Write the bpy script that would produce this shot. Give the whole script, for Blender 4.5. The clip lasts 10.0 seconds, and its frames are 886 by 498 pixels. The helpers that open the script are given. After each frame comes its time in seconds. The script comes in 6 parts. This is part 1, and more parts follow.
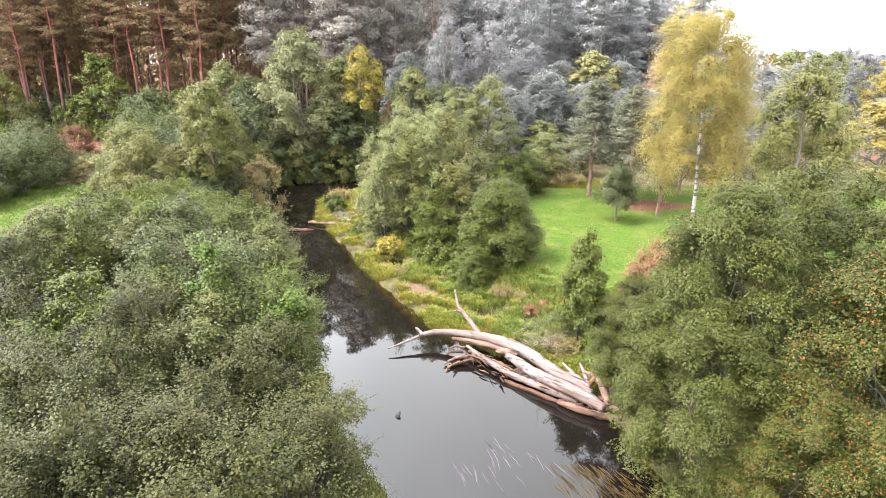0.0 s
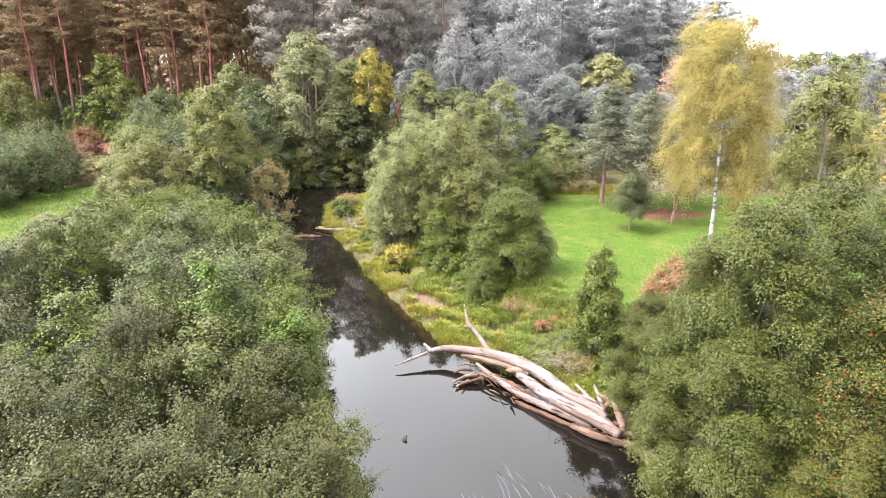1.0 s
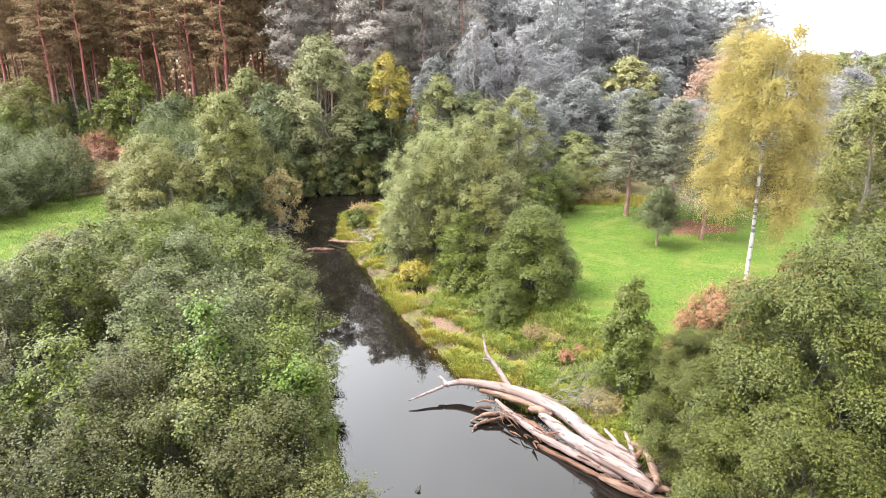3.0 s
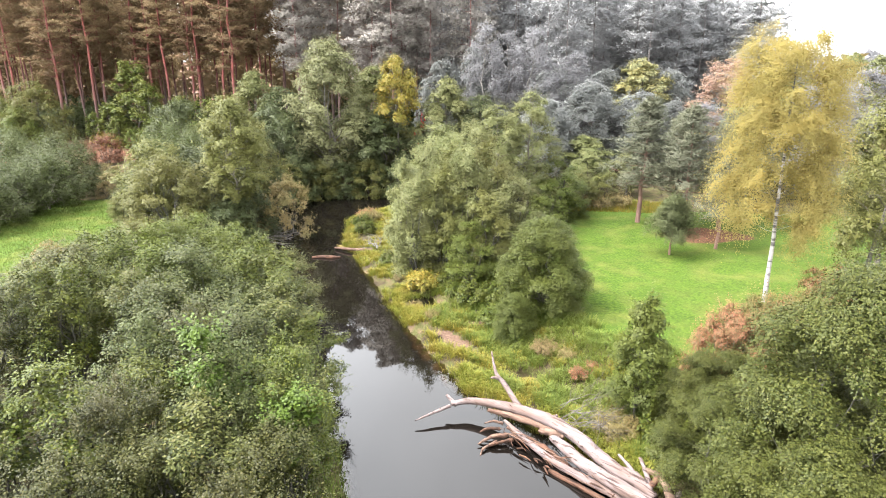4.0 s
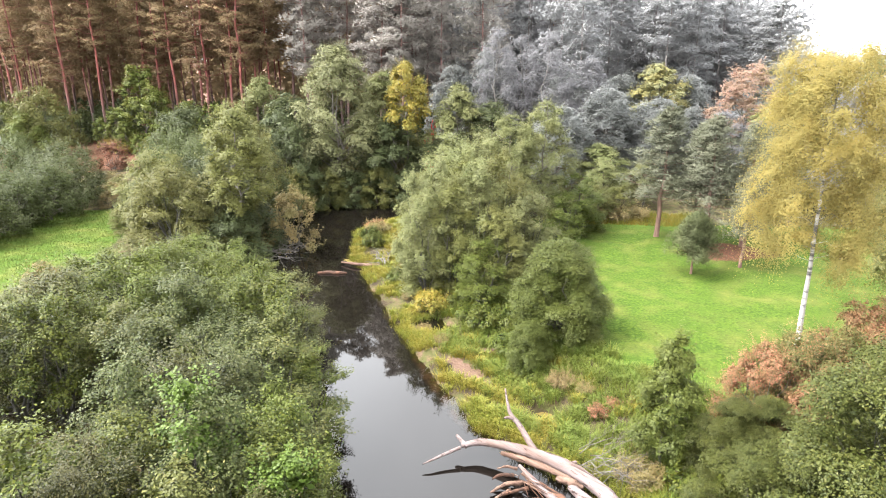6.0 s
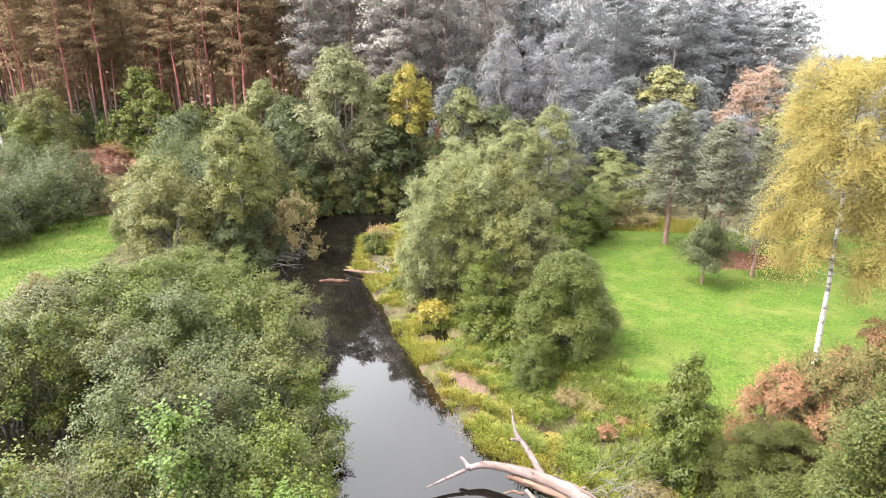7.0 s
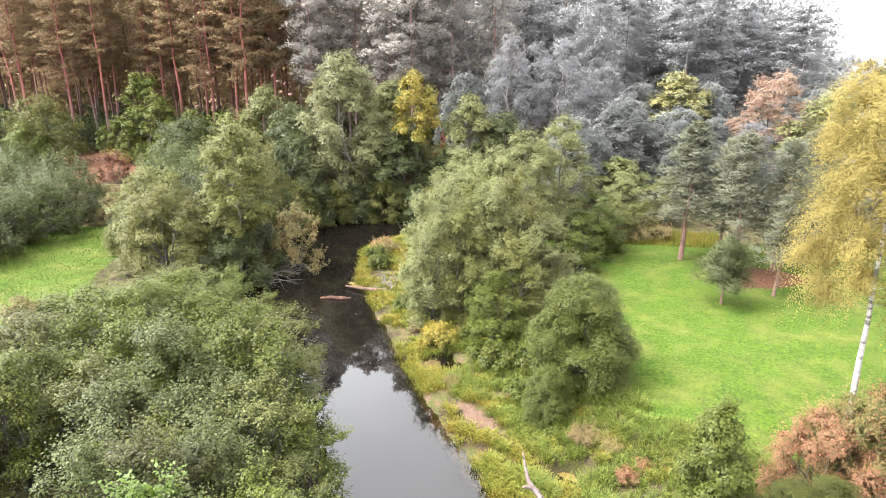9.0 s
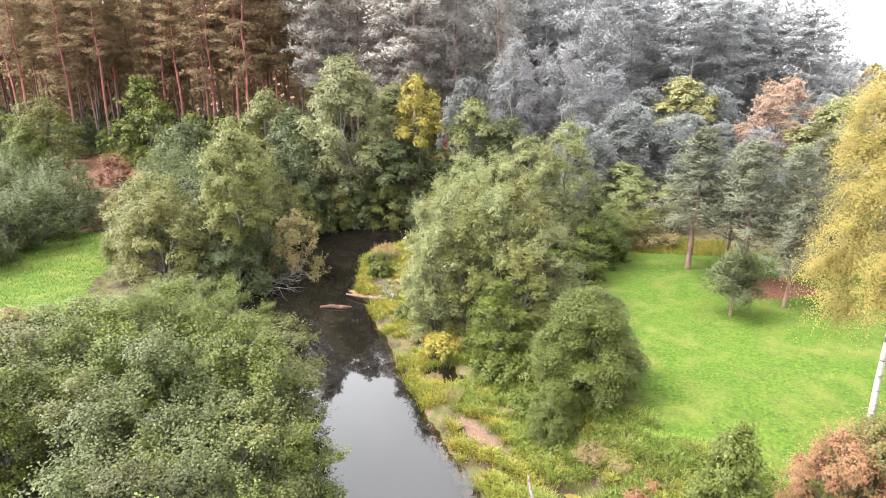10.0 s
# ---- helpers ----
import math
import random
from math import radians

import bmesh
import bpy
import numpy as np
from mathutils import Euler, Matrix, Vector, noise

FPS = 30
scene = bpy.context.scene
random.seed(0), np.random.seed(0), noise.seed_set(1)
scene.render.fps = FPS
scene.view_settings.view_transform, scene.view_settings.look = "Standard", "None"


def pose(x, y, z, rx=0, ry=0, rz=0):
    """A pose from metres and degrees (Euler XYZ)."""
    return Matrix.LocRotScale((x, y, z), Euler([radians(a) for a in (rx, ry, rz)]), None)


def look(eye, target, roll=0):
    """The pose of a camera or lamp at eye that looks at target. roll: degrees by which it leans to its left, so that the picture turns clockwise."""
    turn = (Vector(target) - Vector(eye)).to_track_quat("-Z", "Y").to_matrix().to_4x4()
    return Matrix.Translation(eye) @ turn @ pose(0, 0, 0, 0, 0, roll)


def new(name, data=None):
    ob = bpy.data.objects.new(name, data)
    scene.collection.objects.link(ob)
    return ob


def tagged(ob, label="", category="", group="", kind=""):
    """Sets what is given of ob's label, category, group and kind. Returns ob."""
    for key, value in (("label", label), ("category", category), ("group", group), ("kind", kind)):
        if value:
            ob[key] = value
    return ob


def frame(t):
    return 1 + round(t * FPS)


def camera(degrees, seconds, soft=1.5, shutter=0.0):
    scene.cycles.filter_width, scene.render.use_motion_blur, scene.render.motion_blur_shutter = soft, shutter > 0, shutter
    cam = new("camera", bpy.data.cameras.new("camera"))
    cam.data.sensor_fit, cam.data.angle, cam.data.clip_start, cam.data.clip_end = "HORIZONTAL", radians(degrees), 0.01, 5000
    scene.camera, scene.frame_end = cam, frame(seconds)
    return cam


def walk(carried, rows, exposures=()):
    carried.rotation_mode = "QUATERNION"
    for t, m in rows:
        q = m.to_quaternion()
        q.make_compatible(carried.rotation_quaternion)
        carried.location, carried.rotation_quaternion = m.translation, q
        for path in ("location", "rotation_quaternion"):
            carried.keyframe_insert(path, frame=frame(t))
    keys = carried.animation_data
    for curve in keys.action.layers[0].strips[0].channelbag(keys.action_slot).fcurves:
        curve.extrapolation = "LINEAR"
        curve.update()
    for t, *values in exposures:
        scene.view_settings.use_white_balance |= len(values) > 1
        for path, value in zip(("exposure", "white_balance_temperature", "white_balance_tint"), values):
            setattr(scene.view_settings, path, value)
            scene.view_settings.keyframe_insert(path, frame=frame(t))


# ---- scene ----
cam = camera(73.0, 10.0, soft=1.0)
PATH = [
    (0, (0.015, 1.189, 10.303), (-0.011, 3.1, 9.716), 0.5),
    (0.5, (-0.018, 1.594, 10.416), (-0.057, 3.506, 9.831), 0.6),
    (1, (-0.025, 2.02, 10.597), (-0.081, 3.931, 10.008), 0.7),
    (1.5, (-0.033, 2.419, 10.738), (-0.105, 4.328, 10.148), 0.6),
    (2, (-0.036, 2.861, 10.899), (-0.128, 4.769, 10.305), 0.6),
    (2.5, (-0.082, 3.274, 11.006), (-0.183, 5.181, 10.411), 0.6),
    (4, (-0.174, 4.469, 11.392), (-0.311, 6.373, 10.796), 0.5),
    (4.5, (-0.21, 4.86, 11.504), (-0.356, 6.764, 10.909), 0.5),
    (5, (-0.236, 5.276, 11.632), (-0.391, 7.179, 11.037), 0.5),
    (5.5, (-0.279, 5.657, 11.758), (-0.441, 7.559, 11.162), 0.5),
    (7, (-0.368, 6.848, 12.134), (-0.554, 8.748, 11.535), 0.4),
    (7.5, (-0.426, 7.213, 12.235), (-0.613, 9.113, 11.637), 0.4),
    (8, (-0.479, 7.609, 12.345), (-0.67, 9.508, 11.747), 0.4),
    (8.5, (-0.54, 7.981, 12.44), (-0.736, 9.88, 11.843), 0.5),
    (9, (-0.561, 8.427, 12.465), (-0.765, 10.326, 11.872), 0.4),
    (9.5, (-0.584, 8.806, 12.509), (-0.794, 10.706, 11.919), 0.5),
    (10, (-0.642, 9.123, 12.567), (-0.854, 11.024, 11.982), 0.5),
]
walk(cam, [(t, look(eye, target, roll)) for t, eye, target, roll in PATH])

# ---- world, sun ----
SUN_ELEV, SUN_TURN = 55.0, 262.0   # degrees; SUN_TURN clockwise from +y
world = bpy.data.worlds.new("world")
scene.world = world
world.use_nodes = True
wn, wl = world.node_tree.nodes, world.node_tree.links
sky = wn.new("ShaderNodeTexSky")
sky.sky_type = 'NISHITA'
sky.sun_disc = False
sky.sun_elevation, sky.sun_rotation = radians(SUN_ELEV), radians(SUN_TURN)
sky.dust_density, sky.air_density, sky.ozone_density = 3.0, 1.0, 1.0
grey = wn.new("ShaderNodeHueSaturation")           # thin cloud takes the blue out of the sky
grey.inputs["Saturation"].default_value = 0.10
cloud_at = wn.new("ShaderNodeTexCoord")
cloud = wn.new("ShaderNodeTexNoise")
cloud.inputs["Scale"].default_value, cloud.inputs["Detail"].default_value = 2.2, 4.0
cloud_ramp = wn.new("ShaderNodeMapRange")
cloud_ramp.inputs["From Min"].default_value, cloud_ramp.inputs["From Max"].default_value = 0.3, 0.7
cloud_ramp.inputs["To Min"].default_value, cloud_ramp.inputs["To Max"].default_value = 4.7, 6.9
mul = wn.new("ShaderNodeMixRGB")
mul.blend_type = 'MULTIPLY'
mul.inputs[0].default_value = 1.0
bg = wn["Background"]
bg.inputs["Strength"].default_value = 0.15
wl.new(sky.outputs[0], grey.inputs["Color"])
wl.new(cloud_at.outputs["Generated"], cloud.inputs["Vector"])
wl.new(cloud.outputs["Fac"], cloud_ramp.inputs["Value"])
wl.new(grey.outputs[0], mul.inputs[1])
wl.new(cloud_ramp.outputs[0], mul.inputs[2])
wl.new(mul.outputs[0], bg.inputs["Color"])

sun = new("sun", bpy.data.lights.new("sun", 'SUN'))
sun.data.energy, sun.data.angle, sun.data.color = 2.4, radians(20), (1.0, 0.96, 0.90)
a, e = radians(SUN_TURN), radians(SUN_ELEV)
sun.matrix_world = look((60 * math.sin(a) * math.cos(e), 60 * math.cos(a) * math.cos(e), 60 * math.sin(e)), (0, 0, 0))
EXPOSURE = 1.25
scene.view_settings.exposure = EXPOSURE


# ---- materials ----
def material(name):
    m = bpy.data.materials.new(name)
    m.use_nodes = True
    return m, m.node_tree.nodes, m.node_tree.links, m.node_tree.nodes["Principled BSDF"]


def ramp(nodes, stops):
    r = nodes.new("ShaderNodeValToRGB")
    el = r.color_ramp.elements
    while len(el) < len(stops):
        el.new(0.5)
    for s, (p, c) in zip(el, stops):
        s.position, s.color = p, (*c, 1)
    return r


def noise_tex(nodes, links, scale, detail=4.0, coord="Object", stretch=None, turn=(0, 0, 0)):
    at = nodes.new("ShaderNodeTexCoord")
    n = nodes.new("ShaderNodeTexNoise")
    n.inputs["Scale"].default_value, n.inputs["Detail"].default_value = scale, detail
    if stretch:
        mp = nodes.new("ShaderNodeMapping")
        mp.vector_type = 'TEXTURE'
        mp.inputs["Rotation"].default_value = turn
        mp.inputs["Scale"].default_value = stretch
        links.new(at.outputs[coord], mp.inputs["Vector"])
        links.new(mp.outputs[0], n.inputs["Vector"])
    else:
        links.new(at.outputs[coord], n.inputs["Vector"])
    return n


def mix_rgb(nodes, links, fac, one, two, blend='MIX'):
    m = nodes.new("ShaderNodeMixRGB")
    m.blend_type = blend
    for slot, v in zip(m.inputs, (fac, one, two)):
        if isinstance(v, (int, float)):
            slot.default_value = v
        elif isinstance(v, tuple):
            slot.default_value = (*v, 1)
        else:
            links.new(v, slot)
    return m.outputs[0]


def autumn(c):
    """Late-season foliage: a little browner, greyer and darker than summer green."""
    return (c[0] * 0.63, c[1] * 0.53, c[2] * 0.63)


def leaf_material(name, stops, patch, through_light=0.34, rough=0.5, gloss=0.16, patches=0.65, spread=0.5):
    """Foliage: each leaf takes its own tone; patches of another tone over the crown; a slight change from plant to plant."""
    m, n, l, p = material(name)
    geo = n.new("ShaderNodeNewGeometry")
    mean = [sum(c[k] for _, c in stops) / len(stops) for k in range(3)]
    stops = [(at, autumn([m + spread * (v - m) for v, m in zip(c, mean)])) for at, c in stops]
    patch = autumn(patch)
    r = ramp(n, stops)
    l.new(geo.outputs["Random Per Island"], r.inputs[0])
    big = noise_tex(n, l, 0.8, 3.0)
    rng = n.new("ShaderNodeMapRange")
    rng.inputs["From Min"].default_value, rng.inputs["From Max"].default_value = 0.42, 0.66
    l.new(big.outputs["Fac"], rng.inputs["Value"])
    col = mix_rgb(n, l, rng.outputs[0], r.outputs[0], patch)
    half = mix_rgb(n, l, patches, r.outputs[0], col)
    info = n.new("ShaderNodeObjectInfo")
    hsv = n.new("ShaderNodeHueSaturation")
    for slot, lo, hi in (("Hue", 0.493, 0.507), ("Value", 0.9, 1.1)):
        mr = n.new("ShaderNodeMapRange")
        mr.inputs["To Min"].default_value, mr.inputs["To Max"].default_value = lo, hi
        l.new(info.outputs["Random"], mr.inputs["Value"])
        l.new(mr.outputs[0], hsv.inputs[slot])
    l.new(half, hsv.inputs["Color"])
    l.new(hsv.outputs[0], p.inputs["Base Color"])
    p.inputs["Roughness"].default_value = rough
    p.inputs["Specular IOR Level"].default_value = gloss
    tr = n.new("ShaderNodeBsdfTranslucent")
    l.new(hsv.outputs[0], tr.inputs["Color"])
    ms = n.new("ShaderNodeMixShader")
    ms.inputs[0].default_value = through_light
    l.new(p.outputs[0], ms.inputs[1])
    l.new(tr.outputs[0], ms.inputs[2])
    l.new(ms.outputs[0], n["Material Output"].inputs["Surface"])
    return m


WILLOW = leaf_material("leaf_willow", [(0, (0.03106, 0.04469, 0.009682)), (0.5, (0.06064, 0.08205, 0.01673)), (0.85, (0.08504, 0.1078, 0.02289)), (1, (0.1183, 0.1229, 0.02995))], (0.07767, 0.08933, 0.01893), through_light=0.06, rough=0.45, gloss=0.11, spread=1.2)
# Brown-olive leaves of their own; base lowered further for shade in the gaps.
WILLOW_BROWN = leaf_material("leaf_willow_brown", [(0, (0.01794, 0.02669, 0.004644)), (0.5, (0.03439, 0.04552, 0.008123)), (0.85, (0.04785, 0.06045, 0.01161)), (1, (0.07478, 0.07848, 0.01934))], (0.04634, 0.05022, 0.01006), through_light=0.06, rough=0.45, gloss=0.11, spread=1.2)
SALLOW = leaf_material("leaf_sallow", [(0, (0.02839, 0.04827, 0.009695)), (0.6, (0.0508, 0.07671, 0.01564)), (1, (0.09715, 0.1206, 0.0354))], (0.06351, 0.08374, 0.02161), through_light=0.06, rough=0.45, gloss=0.11, spread=1.2)
FRESH = leaf_material("leaf_fresh", [(0, (0.03379, 0.05785, 0.00736)), (0.6, (0.06197, 0.0955, 0.01104)), (1, (0.1015, 0.1274, 0.01595))], (0.07888, 0.1042, 0.01226), through_light=0.06, rough=0.45, gloss=0.11, spread=1.2)
ALDER = leaf_material("leaf_alder", [(0, (0.02682, 0.04327, 0.009766)), (0.6, (0.05962, 0.08258, 0.01521)), (1, (0.09691, 0.114, 0.0228))], (0.07451, 0.09447, 0.01628), through_light=0.2, rough=0.45, gloss=0.10, spread=0.8)
ROWAN = leaf_material("leaf_rowan", [(0, (0.02586, 0.0461, 0.008165)), (0.6, (0.05171, 0.073, 0.01283)), (0.87, (0.09047, 0.09988, 0.0175)), (0.945, (0.1939, 0.08452, 0.02041)), (1, (0.2586, 0.06915, 0.0175))], (0.06464, 0.08068, 0.01283), spread=1.0, through_light=0.2, rough=0.45, gloss=0.10)
RUSSET = leaf_material("leaf_russet", [(0, (0.1009, 0.1038, 0.037)), (0.4, (0.1891, 0.1405, 0.05287)), (0.7, (0.3151, 0.1587, 0.07925)), (1, (0.4285, 0.1832, 0.1057))], (0.2394, 0.1587, 0.06345), spread=0.9)
RUSSET_GREEN = leaf_material("leaf_russet_green", [(0, (0.0696, 0.1163, 0.02677)), (0.5, (0.1193, 0.1513, 0.03569)), (0.75, (0.2585, 0.1862, 0.07139)), (1, (0.3778, 0.2211, 0.09812))], (0.1392, 0.1629, 0.04015), spread=0.9)
RUST = leaf_material("leaf_rust", [(0, (0.10, 0.07, 0.035)), (0.5, (0.18, 0.09, 0.05)), (1, (0.27, 0.11, 0.06))], (0.14, 0.09, 0.045), spread=0.8)
GOLD = leaf_material("leaf_gold", [(0, (0.2245, 0.2746, 0.08772)), (0.5, (0.3662, 0.3921, 0.1098)), (0.85, (0.4722, 0.4443, 0.1098)), (1, (0.4959, 0.3527, 0.08772))], (0.3541, 0.3791, 0.1207), patches=0.6, spread=0.3, through_light=0.6, gloss=0.06)
MAPLE = leaf_material("leaf_maple", [(0, (0.1472, 0.2, 0.035)), (0.5, (0.3036, 0.31, 0.04)), (1, (0.4416, 0.34, 0.05))], (0.2208, 0.26, 0.05), spread=0.8)
YELLOW = leaf_material("leaf_yellow", [(0, (0.1489, 0.2122, 0.09238)), (0.5, (0.2977, 0.3334, 0.09238)), (1, (0.4218, 0.379, 0.1155))], (0.2108, 0.288, 0.1386), spread=0.6)
OLIVE = leaf_material("leaf_olive", [(0, (0.1115, 0.1494, 0.04751)), (0.6, (0.1641, 0.2173, 0.06786)), (1, (0.2166, 0.2582, 0.08823))], (0.1969, 0.2308, 0.07466), spread=0.35)
DARK = leaf_material("leaf_dark", [(0, (0.04408, 0.07235, 0.02337)), (0.7, (0.07554, 0.1086, 0.03339)), (1, (0.126, 0.1568, 0.05008))], (0.06926, 0.1025, 0.03756))
# Ash-grey leaves, paled further: distance haze is put into their colour.
ASHEN_HAZE = leaf_material("leaf_ashen_haze", [(0, (0.2465, 0.2922, 0.2548)), (0.6, (0.3192, 0.3739, 0.3223)), (1, (0.392, 0.4568, 0.3905))], (0.3283, 0.3836, 0.3312), patches=0.3, spread=0.25, through_light=0.75, gloss=0.06)
BUFF = leaf_material("leaf_buff", [(0, (0.152, 0.143, 0.0475)), (0.6, (0.2375, 0.209, 0.076)), (1, (0.304, 0.264, 0.095))], (0.19, 0.209, 0.0665))
NEEDLE = leaf_material("needle_pine", [(0, (0.2245, 0.1807, 0.09081)), (0.6, (0.3256, 0.2622, 0.1238)), (1, (0.4272, 0.3526, 0.165))], (0.302, 0.2814, 0.1257), 0.6, 0.6, 0.2, patches=0.9, spread=0.5)
NEEDLE_YOUNG = leaf_material("needle_young", [(0, (0.09927, 0.1332, 0.06813)), (0.6, (0.146, 0.1844, 0.09531)), (1, (0.2103, 0.2407, 0.1271))], (0.1519, 0.1894, 0.1135), 0.4, 0.6, 0.2, spread=0.35)
# Next two: distance haze is put into the needle colour, full and half.
NEEDLE_HAZE = leaf_material("needle_haze", [(0, (0.3329, 0.4026, 0.345)), (0.6, (0.4356, 0.5195, 0.4372)), (1, (0.5378, 0.6366, 0.5297))], (0.41, 0.4936, 0.4144), 0.8, 0.6, 0.1, patches=0.3, spread=0.2)
NEEDLE_HALF_HAZE = leaf_material("needle_half_haze", [(0, (0.3501, 0.3923, 0.3104)), (0.6, (0.4764, 0.5257, 0.4)), (1, (0.6029, 0.6652, 0.4957))], (0.4983, 0.5021, 0.3899), 0.7, 0.6, 0.15, patches=0.3, spread=0.2)
NEEDLE_LIGHT = leaf_material("needle_light", [(0, (0.07063, 0.103, 0.03263)), (0.6, (0.1038, 0.1461, 0.0471)), (1, (0.1496, 0.189, 0.06526))], (0.1163, 0.1504, 0.05072), 0.4, 0.6, 0.2)
SEDGE = leaf_material("blade_sedge", [(0, (0.1072, 0.1698, 0.02123)), (0.5, (0.1846, 0.2612, 0.02832)), (0.85, (0.2858, 0.3134, 0.04248)), (1, (0.3334, 0.3134, 0.07079))], (0.2976, 0.2612, 0.04248), 0.4, patches=0.8)
LAWN_BLADE = leaf_material("blade_lawn", [(0, (0.06, 0.1155, 0.016)), (0.6, (0.085, 0.1522, 0.0224)), (1, (0.13, 0.1785, 0.036))], (0.115, 0.1522, 0.028), 0.4)
PINK = leaf_material("leaf_pink", [(0, (0.2897, 0.3185, 0.1802)), (0.5, (0.4427, 0.3747, 0.2345)), (1, (0.6135, 0.3935, 0.2886))], (0.4091, 0.3747, 0.2164), spread=0.4, through_light=0.65, gloss=0.06)
# Dark foliage paled and greyed, the haze before the wood put into its colour.
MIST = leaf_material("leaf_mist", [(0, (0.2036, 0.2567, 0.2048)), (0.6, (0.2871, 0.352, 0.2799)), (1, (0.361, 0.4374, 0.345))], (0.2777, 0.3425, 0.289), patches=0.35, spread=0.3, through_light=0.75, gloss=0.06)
WEED = leaf_material("blade_weed", [(0, (0.10, 0.19, 0.03)), (0.6, (0.15, 0.26, 0.04)), (1, (0.24, 0.32, 0.06))], (0.22, 0.28, 0.05), 0.4)
LIME = leaf_material("leaf_lime", [(0, (0.07038, 0.1196, 0.0207)), (0.6, (0.1095, 0.1748, 0.02898)), (1, (0.1642, 0.2208, 0.03726))], (0.1564, 0.184, 0.03312))
SHOOT = leaf_material("leaf_shoot", [(0, (0.04743, 0.101, 0.01037)), (0.6, (0.07114, 0.1377, 0.01382)), (1, (0.09877, 0.1606, 0.01944))], (0.07905, 0.1377, 0.01555), through_light=0.2)
SILVER = leaf_material("leaf_silver", [(0, (0.1174, 0.1516, 0.05346)), (0.6, (0.1792, 0.221, 0.08316)), (1, (0.2349, 0.2778, 0.1129))], (0.2164, 0.2525, 0.101), spread=0.35)
BERRY_LEAF = leaf_material("leaf_red", [(0, (0.40, 0.06, 0.04)), (1, (0.60, 0.10, 0.06))], (0.5, 0.07, 0.05))
HEDGE = leaf_material("leaf_hedge", [(0, (0.04313, 0.06722, 0.01449)), (0.6, (0.06613, 0.09927, 0.02264)), (1, (0.08915, 0.1248, 0.0317))], (0.08048, 0.112, 0.02807))
OLIVE_GOLD = leaf_material("leaf_olive_gold", [(0, (0.08295, 0.1111, 0.02592)), (0.6, (0.1285, 0.1595, 0.03702)), (1, (0.1785, 0.1982, 0.05182))], (0.1576, 0.1787, 0.04071))
ROUND = leaf_material("leaf_round", [(0, (0.049, 0.08, 0.0135)), (0.6, (0.086, 0.128, 0.022)), (1, (0.127, 0.165, 0.031))], (0.103, 0.14, 0.024), spread=0.8)
GREEN = leaf_material("leaf_green", [(0, (0.05261, 0.08645, 0.01295)), (0.6, (0.09254, 0.1384, 0.02128)), (1, (0.1367, 0.1784, 0.03007))], (0.1104, 0.1512, 0.02313), spread=0.8)

GOLD_WEED = leaf_material("weed_gold", [(0, (0.036, 0.03, 0.0075)), (1, (0.09, 0.066, 0.015))], (0.06, 0.054, 0.015), 0.1)
PALE_WEED = leaf_material("weed_pale", [(0, (0.10, 0.10, 0.10)), (1, (0.16, 0.16, 0.16))], (0.13, 0.13, 0.13), 0.1)


def bark_material(name, low, high, scale=6.0, stretch=(1, 1, 4), bump=0.5):
    m, n, l, p = material(name)
    t1 = noise_tex(n, l, scale, 6.0, stretch=stretch)
    t2 = noise_tex(n, l, 0.9, 3.0)
    r = ramp(n, [(0.3, low), (0.7, high)])
    l.new(t1.outputs["Fac"], r.inputs[0])
    dark = mix_rgb(n, l, 0.5, r.outputs[0], (0.6, 0.6, 0.58), 'MULTIPLY')
    l.new(mix_rgb(n, l, t2.outputs["Fac"], r.outputs[0], dark), p.inputs["Base Color"])
    p.inputs["Roughness"].default_value = 0.85
    b = n.new("ShaderNodeBump")
    b.inputs["Strength"].default_value, b.inputs["Distance"].default_value = bump, 0.03
    l.new(t1.outputs["Fac"], b.inputs["Height"])
    l.new(b.outputs[0], p.inputs["Normal"])
    return m


def pine_bark(name, low, high):
    """Scots pine: grey-brown plates at the foot, thin orange-red bark further up."""
    m = bark_material(name, low, high, 5.0)
    n, l = m.node_tree.nodes, m.node_tree.links
    p = n["Principled BSDF"]
    co = n.new("ShaderNodeTexCoord")
    xyz = n.new("ShaderNodeSeparateXYZ")
    l.new(co.outputs["Object"], xyz.inputs[0])
    mr = n.new("ShaderNodeMapRange")
    mr.inputs["From Min"].default_value, mr.inputs["From Max"].default_value = 2.5, 8.0
    l.new(xyz.outputs["Z"], mr.inputs["Value"])
    red = p.inputs["Base Color"].links[0].from_socket
    l.new(mix_rgb(n, l, mr.outputs[0], (0.062, 0.04, 0.034), red), p.inputs["Base Color"])
    return m


BARK = bark_material("bark_grey", (0.04, 0.034, 0.028), (0.12, 0.105, 0.09))
BARK_DARK = bark_material("bark_dark", (0.018, 0.016, 0.012), (0.05, 0.045, 0.036))
BARK_YOUNG = bark_material("bark_young_pine", (0.085, 0.046, 0.034), (0.19, 0.108, 0.082), 5.0)
BARK_PALE = bark_material("bark_pale", (0.06, 0.052, 0.045), (0.135, 0.122, 0.11))
BARK_PINE = pine_bark("bark_pine", (0.085, 0.022, 0.017), (0.21, 0.055, 0.044))
BARK_DULL = pine_bark("bark_dull_pine", (0.10, 0.05, 0.042), (0.19, 0.10, 0.085))
# Far pine trunks: bark paled and greyed, haze put into its colour.
BARK_HAZE = bark_material("bark_haze_pine", (0.10, 0.085, 0.08), (0.19, 0.165, 0.155), 5.0)


